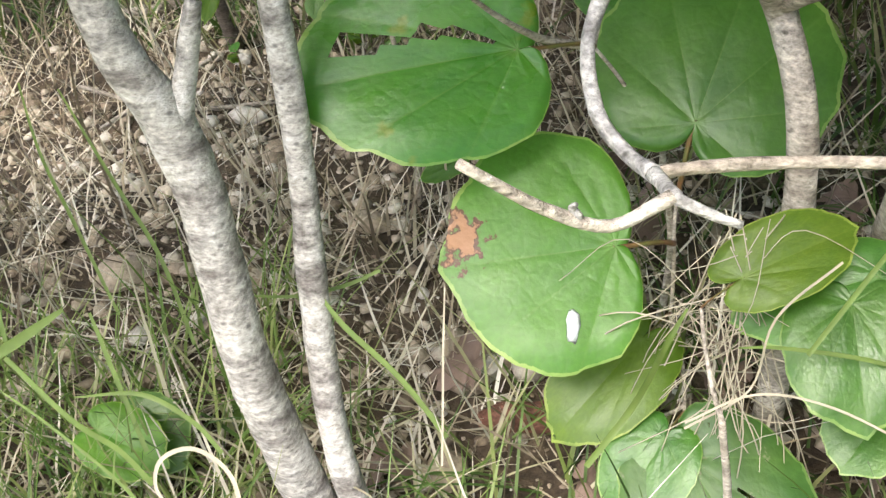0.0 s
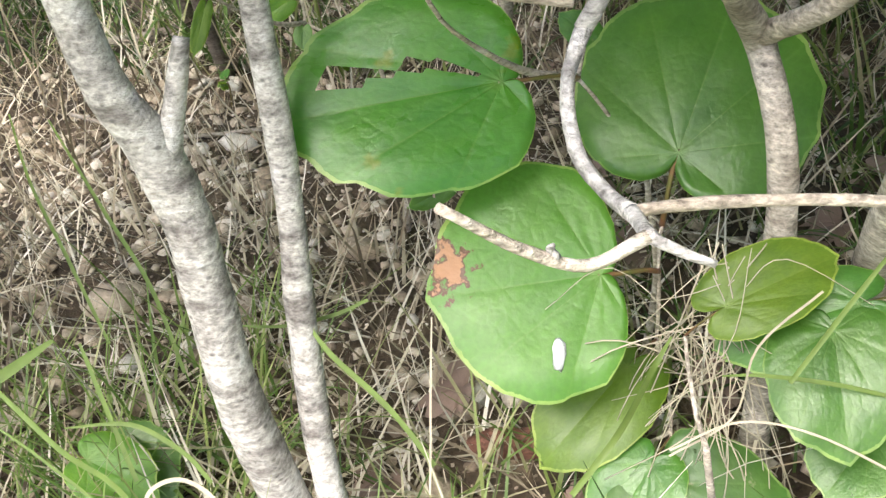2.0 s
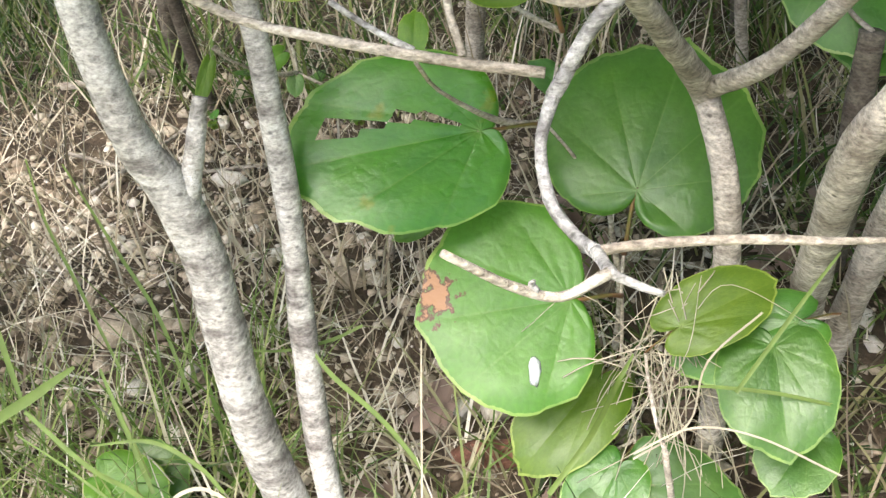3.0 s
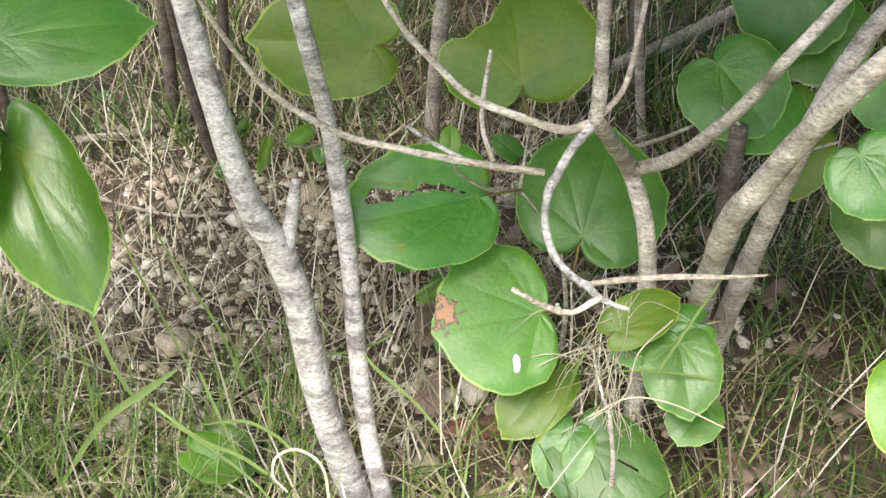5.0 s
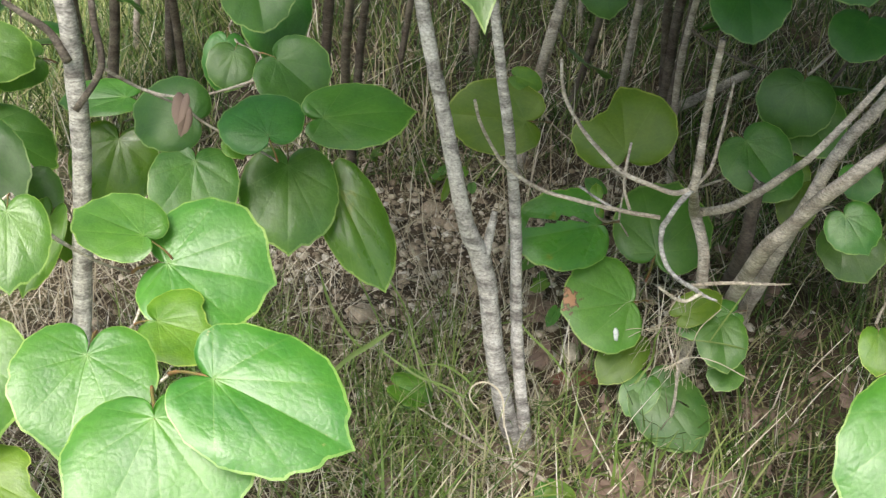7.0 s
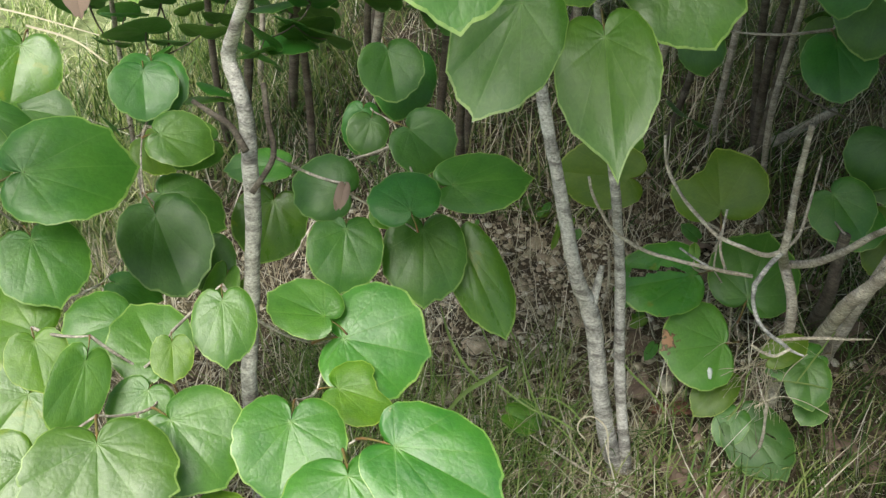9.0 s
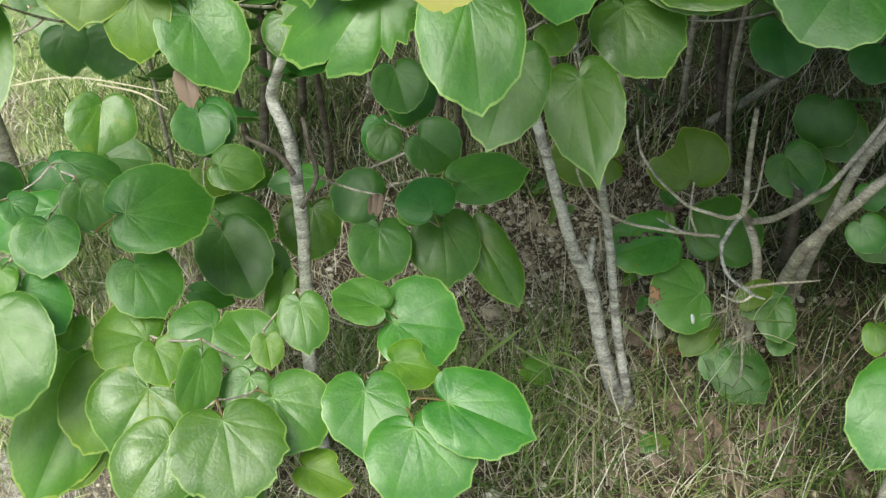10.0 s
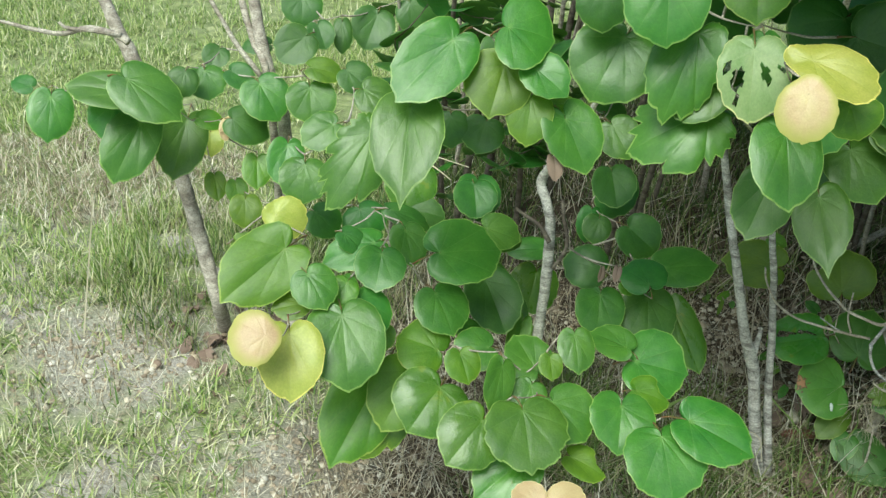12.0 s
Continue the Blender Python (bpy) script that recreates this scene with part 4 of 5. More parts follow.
leaf(mid, "peach", pose(-1.310, 0.107, 0.617, 40, 30, -10), 0.0171, 0.0305)
leaf(mid, "peach", pose(-1.311, 0.108, 0.610, -47, 11, -148), 0.0137, 0.0247)
leaf(mid, "dark", pose(-1.781, 0.207, 0.605, 20, -28, 85), 0.0376, 0.0450)
leaf(mid, "dark", pose(-1.177, 0.250, 0.769, -32, -31, 158), 0.0667, 0.0767)
leaf(mid, "lime", pose(-1.126, 0.125, 0.760, -8, 34, -88), 0.0424, 0.0645)
leaf(mid, "green", pose(-1.128, 0.111, 0.724, -45, 1, -162), 0.0740, 0.0748)
leaf(mid, "dark", pose(-1.071, 0.444, 0.757, -46, -14, -180), 0.0720, 0.0850)
leaf(mid, "dark", pose(-1.002, 0.468, 0.783, -44, 23, -148), 0.0679, 0.0770)
leaf(mid, "dark", pose(-1.222, 0.386, 0.807, -45, -1, -164), 0.0666, 0.0704)
leaf(mid, "dark", pose(-1.166, 0.308, 0.773, -43, 12, -151), 0.0437, 0.0558)
leaf(mid, "dark", pose(-1.125, 0.350, 0.768, -44, -0, -166), 0.0323, 0.0657)
leaf(mid, "dark", pose(-1.281, 0.314, 0.716, 1, -35, 108), 0.0350, 0.0559)
leaf(mid, "dark", pose(-1.387, 0.310, 0.693, -36, -19, 178), 0.0453, 0.0487)
leaf(mid, "dark", pose(-1.393, 0.136, 0.714, -40, -15, -173), 0.0477, 0.0546)
leaf(mid, "green", pose(-1.374, 0.191, 0.696, -42, 3, -154), 0.0615, 0.0639)
leaf(mid, "dark", pose(-1.318, 0.195, 0.700, -24, 29, -112), 0.0458, 0.0560)
leaf(mid, "green", pose(-1.244, 0.152, 0.700, -39, 17, -141), 0.0753, 0.0853)
leaf(mid, "dark", pose(-1.059, 0.139, 0.757, -29, 28, -126), 0.0530, 0.0571)
leaf(mid, "green", pose(-1.015, 0.097, 0.739, -21, 30, -115), 0.0612, 0.0650)
leaf(mid, "dark", pose(-1.291, 0.116, 0.633, -18, 34, -100), 0.0630, 0.0795)
leaf(mid, "lime", pose(-1.369, 0.135, 0.616, -10, 32, -86), 0.0360, 0.0514)
leaf(mid, "green", pose(-1.023, -0.098, 0.758, -22, -31, 144), 0.0532, 0.0676)
leaf(mid, "green", pose(-1.104, -0.114, 0.714, -42, -8, -170), 0.0504, 0.0766)
leaf(mid, "lime", pose(-1.245, 0.114, 0.548, -42, -2, -162), 0.0465, 0.0655)
leaf(mid, "lime", pose(-1.330, 0.203, 0.432, -42, 4, -155), 0.0372, 0.0546)
leaf(mid, "lime", pose(-1.384, 0.219, 0.431, -42, 3, -154), 0.0366, 0.0582)
leaf(mid, "lime", pose(-1.173, -0.156, 0.618, -41, -2, -162), 0.0442, 0.0536)
leaf(mid, "lime", pose(-1.146, -0.261, 0.597, -8, 28, -87), 0.0325, 0.0710)
leaf(mid, "dark", pose(-1.051, -0.131, 0.595, -25, 24, -123), 0.0519, 0.0578)
leaf(mid, "green", pose(-0.923, -0.208, 0.599, -11, -25, 129), 0.0565, 0.1009)
leaf(mid, "dark", pose(-0.873, -0.113, 0.615, -5, 28, -90), 0.0448, 0.0601)
leaf(mid, "dark", pose(-0.981, -0.081, 0.582, -31, 16, -143), 0.0637, 0.0618)
leaf(mid, "green", pose(-0.780, -0.376, 1.050, -35, -26, 158), 0.0727, 0.1187)
leaf(mid, "lime", pose(-0.710, -0.367, 1.019, -45, -8, 178), 0.0718, 0.0788)
leaf(mid, "heart", pose(-0.665, -0.389, 1.028, -28, 33, -132), 0.0472, 0.0579)
leaf(mid, "green", pose(-0.552, -0.250, 1.031, -45, -15, 165), 0.0978, 0.1060)
leaf(mid, "green", pose(-0.709, -0.361, 1.071, -4, 33, -93), 0.0899, 0.0648)
leaf(mid, "pointed", pose(-0.829, -0.418, 0.962, -36, 4, -178), 0.0816, 0.1444)
leaf(mid, "ragged", pose(-0.897, -0.342, 0.878, -38, -22, 169), 0.0730, 0.1333)
leaf(mid, "green", pose(-1.056, -0.169, 0.712, -42, -4, -167), 0.0652, 0.0708)
leaf(mid, "dark", pose(-0.787, -0.313, 0.907, -41, 2, -170), 0.0419, 0.0465)
leaf(mid, "dark", pose(-0.735, -0.309, 0.901, -40, -10, 175), 0.0488, 0.0490)
leaf(mid, "dark", pose(-0.721, -0.255, 1.011, -46, 10, -165), 0.0629, 0.0621)
leaf(mid, "dark", pose(-0.593, -0.279, 1.112, -49, 6, -175), 0.0559, 0.0612)
leaf(mid, "lime", pose(-0.639, -0.370, 0.971, 4, 31, -80), 0.0236, 0.0397)
leaf(mid, "green", pose(-0.553, -0.311, 0.921, -38, 25, -154), 0.0479, 0.0561)
leaf(mid, "yellow", pose(-1.085, -0.250, 0.655, -16, 42, -96), 0.0564, 0.0587)
leaf(mid, "lime", pose(-1.043, -0.331, 0.645, -25, -30, 155), 0.0899, 0.1367)
leaf(mid, "pink", pose(-1.012, -0.531, 0.624, 2, -39, 108), 0.0642, 0.0601)
leaf(mid, "yellow", pose(-0.997, -0.467, 0.581, -38, -1, -163), 0.0774, 0.1070)
leaf(mid, "green", pose(-0.931, -0.402, 0.582, -34, 3, -161), 0.0957, 0.1256)
leaf(mid, "lime", pose(-0.879, -0.350, 0.424, -35, -18, 171), 0.0951, 0.1766)
leaf(mid, "lime", pose(-0.858, -0.354, 0.418, -39, 1, -168), 0.0540, 0.1183)
leaf(mid, "green", pose(-0.994, -0.373, 0.630, -29, 14, -141), 0.0562, 0.0657)
leaf(mid, "lime", pose(-0.937, -0.346, 0.606, -31, -16, 170), 0.0382, 0.0443)
leaf(mid, "lime", pose(-1.002, -0.379, 0.576, -4, -26, 118), 0.0417, 0.0520)
leaf(mid, "green", pose(-0.514, -0.410, 1.174, -54, 6, -179), 0.0796, 0.0852)
leaf(mid, "wavy", pose(-0.466, -0.388, 1.099, -49, -9, 168), 0.0710, 0.1216)
leaf(mid, "green", pose(-0.433, -0.406, 1.035, -22, -30, 123), 0.0533, 0.0701)
leaf(mid, "ragged", pose(-0.434, -0.405, 1.001, -23, -32, 124), 0.0969, 0.1177)
leaf(mid, "holed", pose(-0.403, -0.456, 1.112, -51, 6, 176), 0.0652, 0.0917)
leaf(mid, "pink", pose(-0.362, -0.613, 1.130, -50, 4, 171), 0.0484, 0.0564)
leaf(mid, "yellow", pose(-0.347, -0.524, 1.132, -8, 33, -118), 0.0490, 0.0858)
leaf(mid, "lime", pose(-0.401, -0.335, 1.177, -55, 8, 177), 0.0686, 0.0766)
leaf(mid, "green", pose(-0.385, -0.397, 1.105, -48, 9, 179), 0.0343, 0.0613)
leaf(mid, "lime", pose(-0.283, -0.468, 1.075, -45, 17, -178), 0.0316, 0.0565)
leaf(mid, "veiny", pose(-0.616, -0.569, 0.494, -21, -20, 142), 0.0684, 0.0948)
leaf(mid, "peach", pose(-0.588, -0.662, 0.510, 11, -24, 64), 0.0366, 0.0410)
leaf(mid, "peach", pose(-0.561, -0.659, 0.508, 19, 18, -45), 0.0397, 0.0479)
leaf(right, "dark", pose(0.158, 0.480, 0.507, -42, 13, 178), 0.0857, 0.0999)
leaf(right, "dark", pose(0.202, 0.474, 0.600, -45, 1, 164), 0.0929, 0.1024)
leaf(right, "dark", pose(0.283, 0.444, 0.575, -41, 21, -178), 0.0800, 0.0830)
leaf(right, "dark", pose(0.335, 0.449, 0.472, -40, -4, 155), 0.0712, 0.0684)
leaf(right, "dark", pose(0.131, 0.431, 0.668, -46, 1, 170), 0.0722, 0.0917)
leaf(right, "green", pose(0.159, -0.373, 0.470, -29, -6, 151), 0.0856, 0.1213)
leaf(right, "green", pose(0.177, -0.368, 0.533, -11, 28, -134), 0.0813, 0.0770)
leaf(right, "lime", pose(0.159, -0.299, 0.539, -29, 14, -175), 0.0473, 0.0742)
leaf(right, "green", pose(0.223, -0.244, 0.599, -17, -23, 109), 0.0548, 0.0587)
leaf(right, "green", pose(0.221, -0.331, 0.422, -21, 23, -157), 0.0713, 0.0742)
leaf(right, "dark", pose(0.239, -0.218, 0.525, -32, 10, 176), 0.0446, 0.0514)
leaf(right, "lime", pose(0.140, -0.282, 0.471, -30, 8, 168), 0.0250, 0.0382)
leaf(right, "lime", pose(-0.110, -0.546, 1.191, -54, 3, 175), 0.0624, 0.1084)
leaf(right, "ragged", pose(0.039, -0.534, 1.087, -2, -34, 80), 0.0622, 0.0837)
leaf(right, "pointed", pose(0.041, -0.547, 1.066, -47, -4, 161), 0.0456, 0.1189)
leaf(right, "yellow", pose(0.037, -0.599, 1.087, -43, -12, 152), 0.0473, 0.0683)
leaf(right, "yellow", pose(0.062, -0.609, 1.034, -39, -18, 142), 0.0316, 0.0486)
leaf(right, "lime", pose(-0.181, -0.562, 1.260, -42, -23, 146), 0.0592, 0.1133)
leaf(right, "yellow", pose(-0.153, -0.582, 1.258, -55, 7, 171), 0.0374, 0.0754)
leaf(right, "green", pose(-0.161, -0.231, 0.923, -4, 36, -102), 0.0568, 0.1005)
leaf(right, "green", pose(-0.266, -0.298, 0.979, -49, -6, 177), 0.0597, 0.0710)
leaf(mid, "lime", pose(-0.288, -0.499, 1.073, -43, 15, -161), 0.0525, 0.0432)
leaf(low, "small", pose(-0.020, 0.337, 0.213, 37, -34, 43), 0.0185, 0.0334)
leaf(low, "small", pose(-0.296, 0.033, 0.068, -14, 24, -108), 0.0335, 0.0513)
leaf(right, "dark", pose(0.027, -0.238, 0.925, -31, -23, 152), 0.0963, 0.0898)
leaf(right, "dark", pose(0.095, -0.161, 0.921, -25, -16, 153), 0.0881, 0.0834)
leaf(right, "dark", pose(-0.129, -0.216, 0.984, -29, -62, 157), 0.0850, 0.0748)
leaf(right, "dark", pose(0.148, -0.104, 0.918, -40, -33, 160), 0.0973, 0.0694)
leaf(right, "dark", pose(-0.110, -0.187, 0.980, -20, -34, 144), 0.0852, 0.0870)
leaf(right, "dark", pose(-0.045, -0.089, 1.024, -33, -55, 159), 0.1070, 0.0889)
leaf(right, "dark", pose(-0.206, -0.115, 1.018, -11, 59, -117), 0.0944, 0.0838)
leaf(right, "dark", pose(-0.220, -0.061, 1.027, -34, -32, 147), 0.1007, 0.0910)
leaf(right, "dark", pose(-0.147, -0.059, 1.006, -21, -37, 138), 0.1007, 0.0871)
leaf(right, "dark", pose(-0.399, -0.129, 1.043, -22, -26, 149), 0.0780, 0.0651)
leaf(low, "small", pose(-0.114, 0.259, 0.133, -40, -59, 156), 0.0135, 0.0320)
leaf(low, "small", pose(-0.094, 0.238, 0.109, -46, -50, 146), 0.0135, 0.0271)
leaf(low, "small", pose(-0.077, 0.195, 0.093, -41, -27, 171), 0.0146, 0.0289)
leaf(low, "small", pose(-0.229, 0.300, 0.252, -50, -56, 164), 0.0135, 0.0281)
leaf(low, "small", pose(-0.216, 0.291, 0.237, -41, -0, -173), 0.0101, 0.0156)
leaf(low, "small", pose(-0.250, 0.219, 0.282, -59, -22, -166), 0.0084, 0.0312)
leaf(low, "small", pose(-0.080, -0.078, 0.020, -8, -10, 144), 0.0241, 0.0357)
leaf(low, "small", pose(-0.081, -0.087, 0.023, -47, 39, -150), 0.0271, 0.0370)
leaf(low, "small", pose(-0.076, -0.099, 0.001, -30, 15, -163), 0.0271, 0.0230)
leaf(low, "small", pose(-0.095, -0.143, -0.044, -41, -16, 145), 0.0323, 0.0338)
leaf(mid, "dry", pose(-0.525, -0.053, 0.506, -32, -23, -160), 0.0112, 0.0257)
leaf(mid, "dry", pose(-0.627, -0.422, 0.916, -29, 3, -162), 0.0177, 0.0303)
leaf(mid, "dry", pose(-0.501, -0.140, 0.568, -26, -4, 175), 0.0121, 0.0249)

# the thicket behind: thin stems rising into a leafy crown, added to cast shade
rnd = random.Random(12)
shade_canopy = lambda x, y: ((x - 0.45) / 1.5) ** 2 + ((y - 0.75) / 1.5) ** 2 + 0.45 * noise.noise((x * 2.2, y * 2.2, 4.0)) < 1
for k in range(26):
    x, y = rnd.uniform(-1.1, 0.75), rnd.uniform(0.55, 1.35)
    z, r = rise(x, y), rnd.uniform(0.005, 0.012)
    lx, ly = rnd.uniform(-0.16, 0.16), rnd.uniform(-0.22, 0.1)
    line = [(x + lx * s + rnd.uniform(-0.015, 0.015), y + ly * s + rnd.uniform(-0.015, 0.015), z - 0.02 + s * 1.25, r * (1 - 0.45 * s)) for s in (0, 0.2, 0.4, 0.6, 0.8, 1.0)]
    # Mostly dark bark on these grey stems: their shade put into the colour.
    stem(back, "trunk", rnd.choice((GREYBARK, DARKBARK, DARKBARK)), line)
# Crown leaves, mostly out of view, added to shade the ground below.
for k in range(900):
    x, y = rnd.uniform(-0.8, 1.8), rnd.uniform(-0.32, 2.0)
    if not shade_canopy(x, y):
        continue
    z = max(0.72, 1.10 - 0.36 * y) + rnd.uniform(0.0, 0.45) + (0.1 if x < -0.5 else 0)
    size = rnd.uniform(0.08, 0.12)
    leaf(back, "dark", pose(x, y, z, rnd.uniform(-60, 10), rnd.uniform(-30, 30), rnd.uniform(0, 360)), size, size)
# Unseen front edge of leaves, added to keep sun off the inner ground.
for k in range(170):
    x, y = rnd.uniform(-0.6, 1.5), rnd.uniform(-0.42, -0.2) + 0.12 * noise.noise((k * 0.37, 0, 0))
    size = rnd.uniform(0.08, 0.12)
    leaf(back, "dark", pose(x, y, rnd.uniform(1.32, 1.62), rnd.uniform(-40, 10), rnd.uniform(-30, 30), rnd.uniform(0, 360)), size, size)
# More unseen leaves overhead, added to darken what lies beneath.
for k in range(640):
    x, y = rnd.uniform(-0.55 if k < 420 else 0.1, 1.3), rnd.uniform(-0.5, 0.15 if k < 420 else 0.4)
    size = rnd.uniform(0.09, 0.13)
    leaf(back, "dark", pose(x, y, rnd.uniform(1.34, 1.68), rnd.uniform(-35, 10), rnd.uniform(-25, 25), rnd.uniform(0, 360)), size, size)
# Unseen leaves further forward, added to shade the right-hand ground.
for k in range(230):
    x, y = rnd.uniform(0.22, 1.5), rnd.uniform(-0.85, -0.35)
    if not shade_canopy(x, y):
        continue
    size = rnd.uniform(0.08, 0.12)
    leaf(back, "dark", pose(x, y, 1.20 - 0.36 * (y + 0.5) + rnd.uniform(0.06, 0.4), rnd.uniform(-60, 10), rnd.uniform(-30, 30), rnd.uniform(0, 360)), size, size)
# Unseen leaf screen, added to stop side light from the right.
for k in range(280):
    x, y = rnd.uniform(0.78, 1.25), rnd.uniform(-0.6, 1.2)
    size = rnd.uniform(0.09, 0.13)
    leaf(back, "dark", pose(x, y, rnd.uniform(0.15, 1.4), rnd.uniform(20, 80), rnd.uniform(-30, 30), rnd.uniform(40, 140)), size, size)
# Leaf wall added to hold back light from behind.
for k in range(240):
    x, y = rnd.uniform(-0.85, 2.0), rnd.uniform(1.25, 2.3)
    if not shade_canopy(x, y):
        continue
    size = rnd.uniform(0.07, 0.11)
    leaf(back, "dark", pose(x, y, rnd.uniform(0.12, 0.95), rnd.uniform(20, 80), rnd.uniform(-30, 30), rnd.uniform(120, 240)), size, size)
# Outer leaf wall on the right, added against stray light.
for k in range(150):
    x, y = rnd.uniform(1.0, 1.9), rnd.uniform(-0.3, 1.6)
    if not shade_canopy(x, y):
        continue
    size = rnd.uniform(0.07, 0.11)
    leaf(back, "dark", pose(x, y, rnd.uniform(0.12, 1.0), rnd.uniform(20, 80), rnd.uniform(-30, 30), rnd.uniform(60, 240)), size, size)
for k in range(110):
    x, y = (rnd.uniform(-1.0, 0.9), rnd.uniform(0.45, 1.2)) if k < 34 else (rnd.uniform(-1.1, -0.6), rnd.uniform(0.4, 1.3))
    size = rnd.uniform(0.045, 0.075)
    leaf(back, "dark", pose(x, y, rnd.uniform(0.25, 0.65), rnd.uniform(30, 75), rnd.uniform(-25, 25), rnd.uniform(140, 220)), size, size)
for k in range(60):
    x, y, size = rnd.uniform(-1.05, -0.68), rnd.uniform(0.3, 0.75), rnd.uniform(0.05, 0.085)
    leaf(back, "dark", pose(x, y, rnd.uniform(0.42, 0.85), rnd.uniform(20, 70), rnd.uniform(-25, 25), rnd.uniform(140, 220)), size, size)
# Trunks added to carry the leaf walls.
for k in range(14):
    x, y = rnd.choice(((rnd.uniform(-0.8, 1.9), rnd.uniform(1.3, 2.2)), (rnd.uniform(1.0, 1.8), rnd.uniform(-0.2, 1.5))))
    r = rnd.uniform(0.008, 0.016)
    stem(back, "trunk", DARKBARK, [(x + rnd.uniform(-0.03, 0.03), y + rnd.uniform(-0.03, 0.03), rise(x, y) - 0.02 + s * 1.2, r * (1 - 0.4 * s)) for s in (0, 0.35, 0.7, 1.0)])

for x, y in ((0.03, 0.2), (0.1, 0.16), (0.07, 0.03), (-0.16, 0.3), (0.08, 0.36)):
    z = rise(x, y)
    stem(low, "shoot", PALETWIG, [(x, y, z - 0.02, 0.0028), (x + 0.006, y - 0.004, z + 0.07, 0.0024), (x - 0.004, y - 0.01, z + 0.15, 0.0018)])
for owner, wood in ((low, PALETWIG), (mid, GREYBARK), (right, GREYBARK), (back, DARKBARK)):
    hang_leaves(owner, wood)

# a chalky white streak on the scorched leaf
scorched = [o for o in low.children if o.data.name.startswith("leaf") and o.get("label", "").startswith("green leaf with a scorched")] if low.children else []
if scorched:
    rv, rf = rock(random.Random(3), 0.5, 0.3)
    rv = [Vector((v.x * 0.007, v.y * 0.017, v.z * 0.004)) for v in rv]
    spot = tagged(new("bird_dropping", mesh_of("bird_dropping", rv, rf, [CHALK])), "small white streak on a green leaf", "dropping")
    low_m = Matrix.Translation(low.location) @ scorched[0].matrix_parent_inverse @ scorched[0].matrix_basis
    spot.matrix_world = Matrix.LocRotScale(low_m @ Vector((-0.40, 0.29, 0.022)), (low_m.to_3x3().normalized() @ Euler((0, 0, radians(80))).to_matrix()).to_quaternion(), None)

# ---- straw, grass, stones and fallen leaves ----
bed = lambda x, y: x > -0.98 - 0.25 * noise.noise((y * 3, 1, 1)) and y > -0.30 + 0.15 * noise.noise((x * 4, 0, 0))
bare = lambda x, y: ((x + 0.33) / 0.24) ** 2 + ((y - 0.30) / 0.22) ** 2
thin_out = random.Random(8)
litter = lambda x, y: bed(x, y) and thin_out.random() < (0.95 if y < 0.75 and x < 0.12 else 0.75)
blades("dry_straw", STRAW, scatter(16000, -1.1, 1.3, -0.55, 1.6, 3, litter), 0.055, 0.0016, 1.5, bend=0.25, seed=5, label="dead straw littering the soil", category="straw", flat=True)
blades("dry_straw", STRAW, scatter(3600, -0.95, 1.2, -0.35, 1.2, 4, litter), 0.16, 0.0022, 1.35, bend=0.3, seed=6, label="long pale dead stalks lying on the soil", category="straw", flat=True)
blades("dry_straw", STRAW, scatter(8000, -0.85, 0.25, -0.12, 0.75, 7, litter), 0.04, 0.0011, 1.52, bend=0.2, segs=3, seed=9, label="fine dead straw and stalks matted on the soil", category="straw", flat=True)
blades("dry_straw", STRAW, scatter(3200, -1.1, 1.4, 0.3, 1.7, 65, lambda x, y: bare(x, y) > 1.6 and noise.noise((x * 3, y * 3, 8.0)) > -0.25), 0.15, 0.0026, 1.1, bend=0.9, segs=4, seed=66, label="dead grass stalks standing and fallen among the stems", category="straw")
clump = lambda x, y: bed(x, y) and bare(x, y) > 1.1 and noise.noise((x * 5.5, y * 5.5, 3.0)) + 0.4 * thin_out.random() > 0.02
blades("grass", GRASS, scatter(1700, -0.75, -0.02, -0.24, 0.18, 21, clump), 0.13, 0.0026, 0.85, bend=1.3, segs=5, seed=22, label="loose pale green grass growing round the stems", category="grass")
blades("grass", SHADED_GRASS, scatter(2000, -0.02, 0.9, -0.26, 0.4, 23, clump), 0.09, 0.0026, 0.75, bend=1.4, segs=5, seed=24, label="sparse green grass in straw", category="grass")
blades("grass", SHADED_GRASS, scatter(6000, 0.15, 1.5, 0.4, 1.8, 25, clump), 0.14, 0.0040, 0.75, bend=1.7, segs=5, seed=26, label="rank grass behind the shrubs, coloured dark for shade", category="grass")
blades("grass", SHADED_GRASS, scatter(4200, -1.1, 0.2, 0.55, 1.7, 27, clump), 0.13, 0.0038, 0.75, bend=1.7, segs=5, seed=28, label="rank grass behind the shrubs, coloured dark for shade", category="grass")
blades("grass", GRASS, scatter(3800, -1.75, -0.85, 0.12, 0.75, 29, lambda x, y: noise.noise((x * 4, y * 4, 2.0)) > -0.1), 0.075, 0.0034, 0.5, bend=1.2, segs=4, seed=30, label="green grass at the lawn's edge", category="grass")
blades("dry_straw", STRAW, scatter(15000, -2.6, -0.8, -1.0, 1.2, 10, lambda x, y: thin_out.random() < 0.9), 0.045, 0.0020, 1.5, bend=0.3, segs=2, seed=11, label="dry clippings lying on the lawn", category="straw", flat=True)
chalky = lambda x, y: min(((x + 1.62) / 0.33) ** 2 + ((y - 0.08) / 0.23) ** 2, ((x + 1.03) / 0.22) ** 2 + ((y + 0.20) / 0.14) ** 2) + 0.9 * noise.noise((x * 9, y * 9, 1.0)) < 0.8
mat = lambda x, y: ((x + 2.0) / 0.5) ** 2 + ((y - 0.85) / 0.28) ** 2 + 0.6 * noise.noise((x * 5, y * 5, 2.0)) < 1
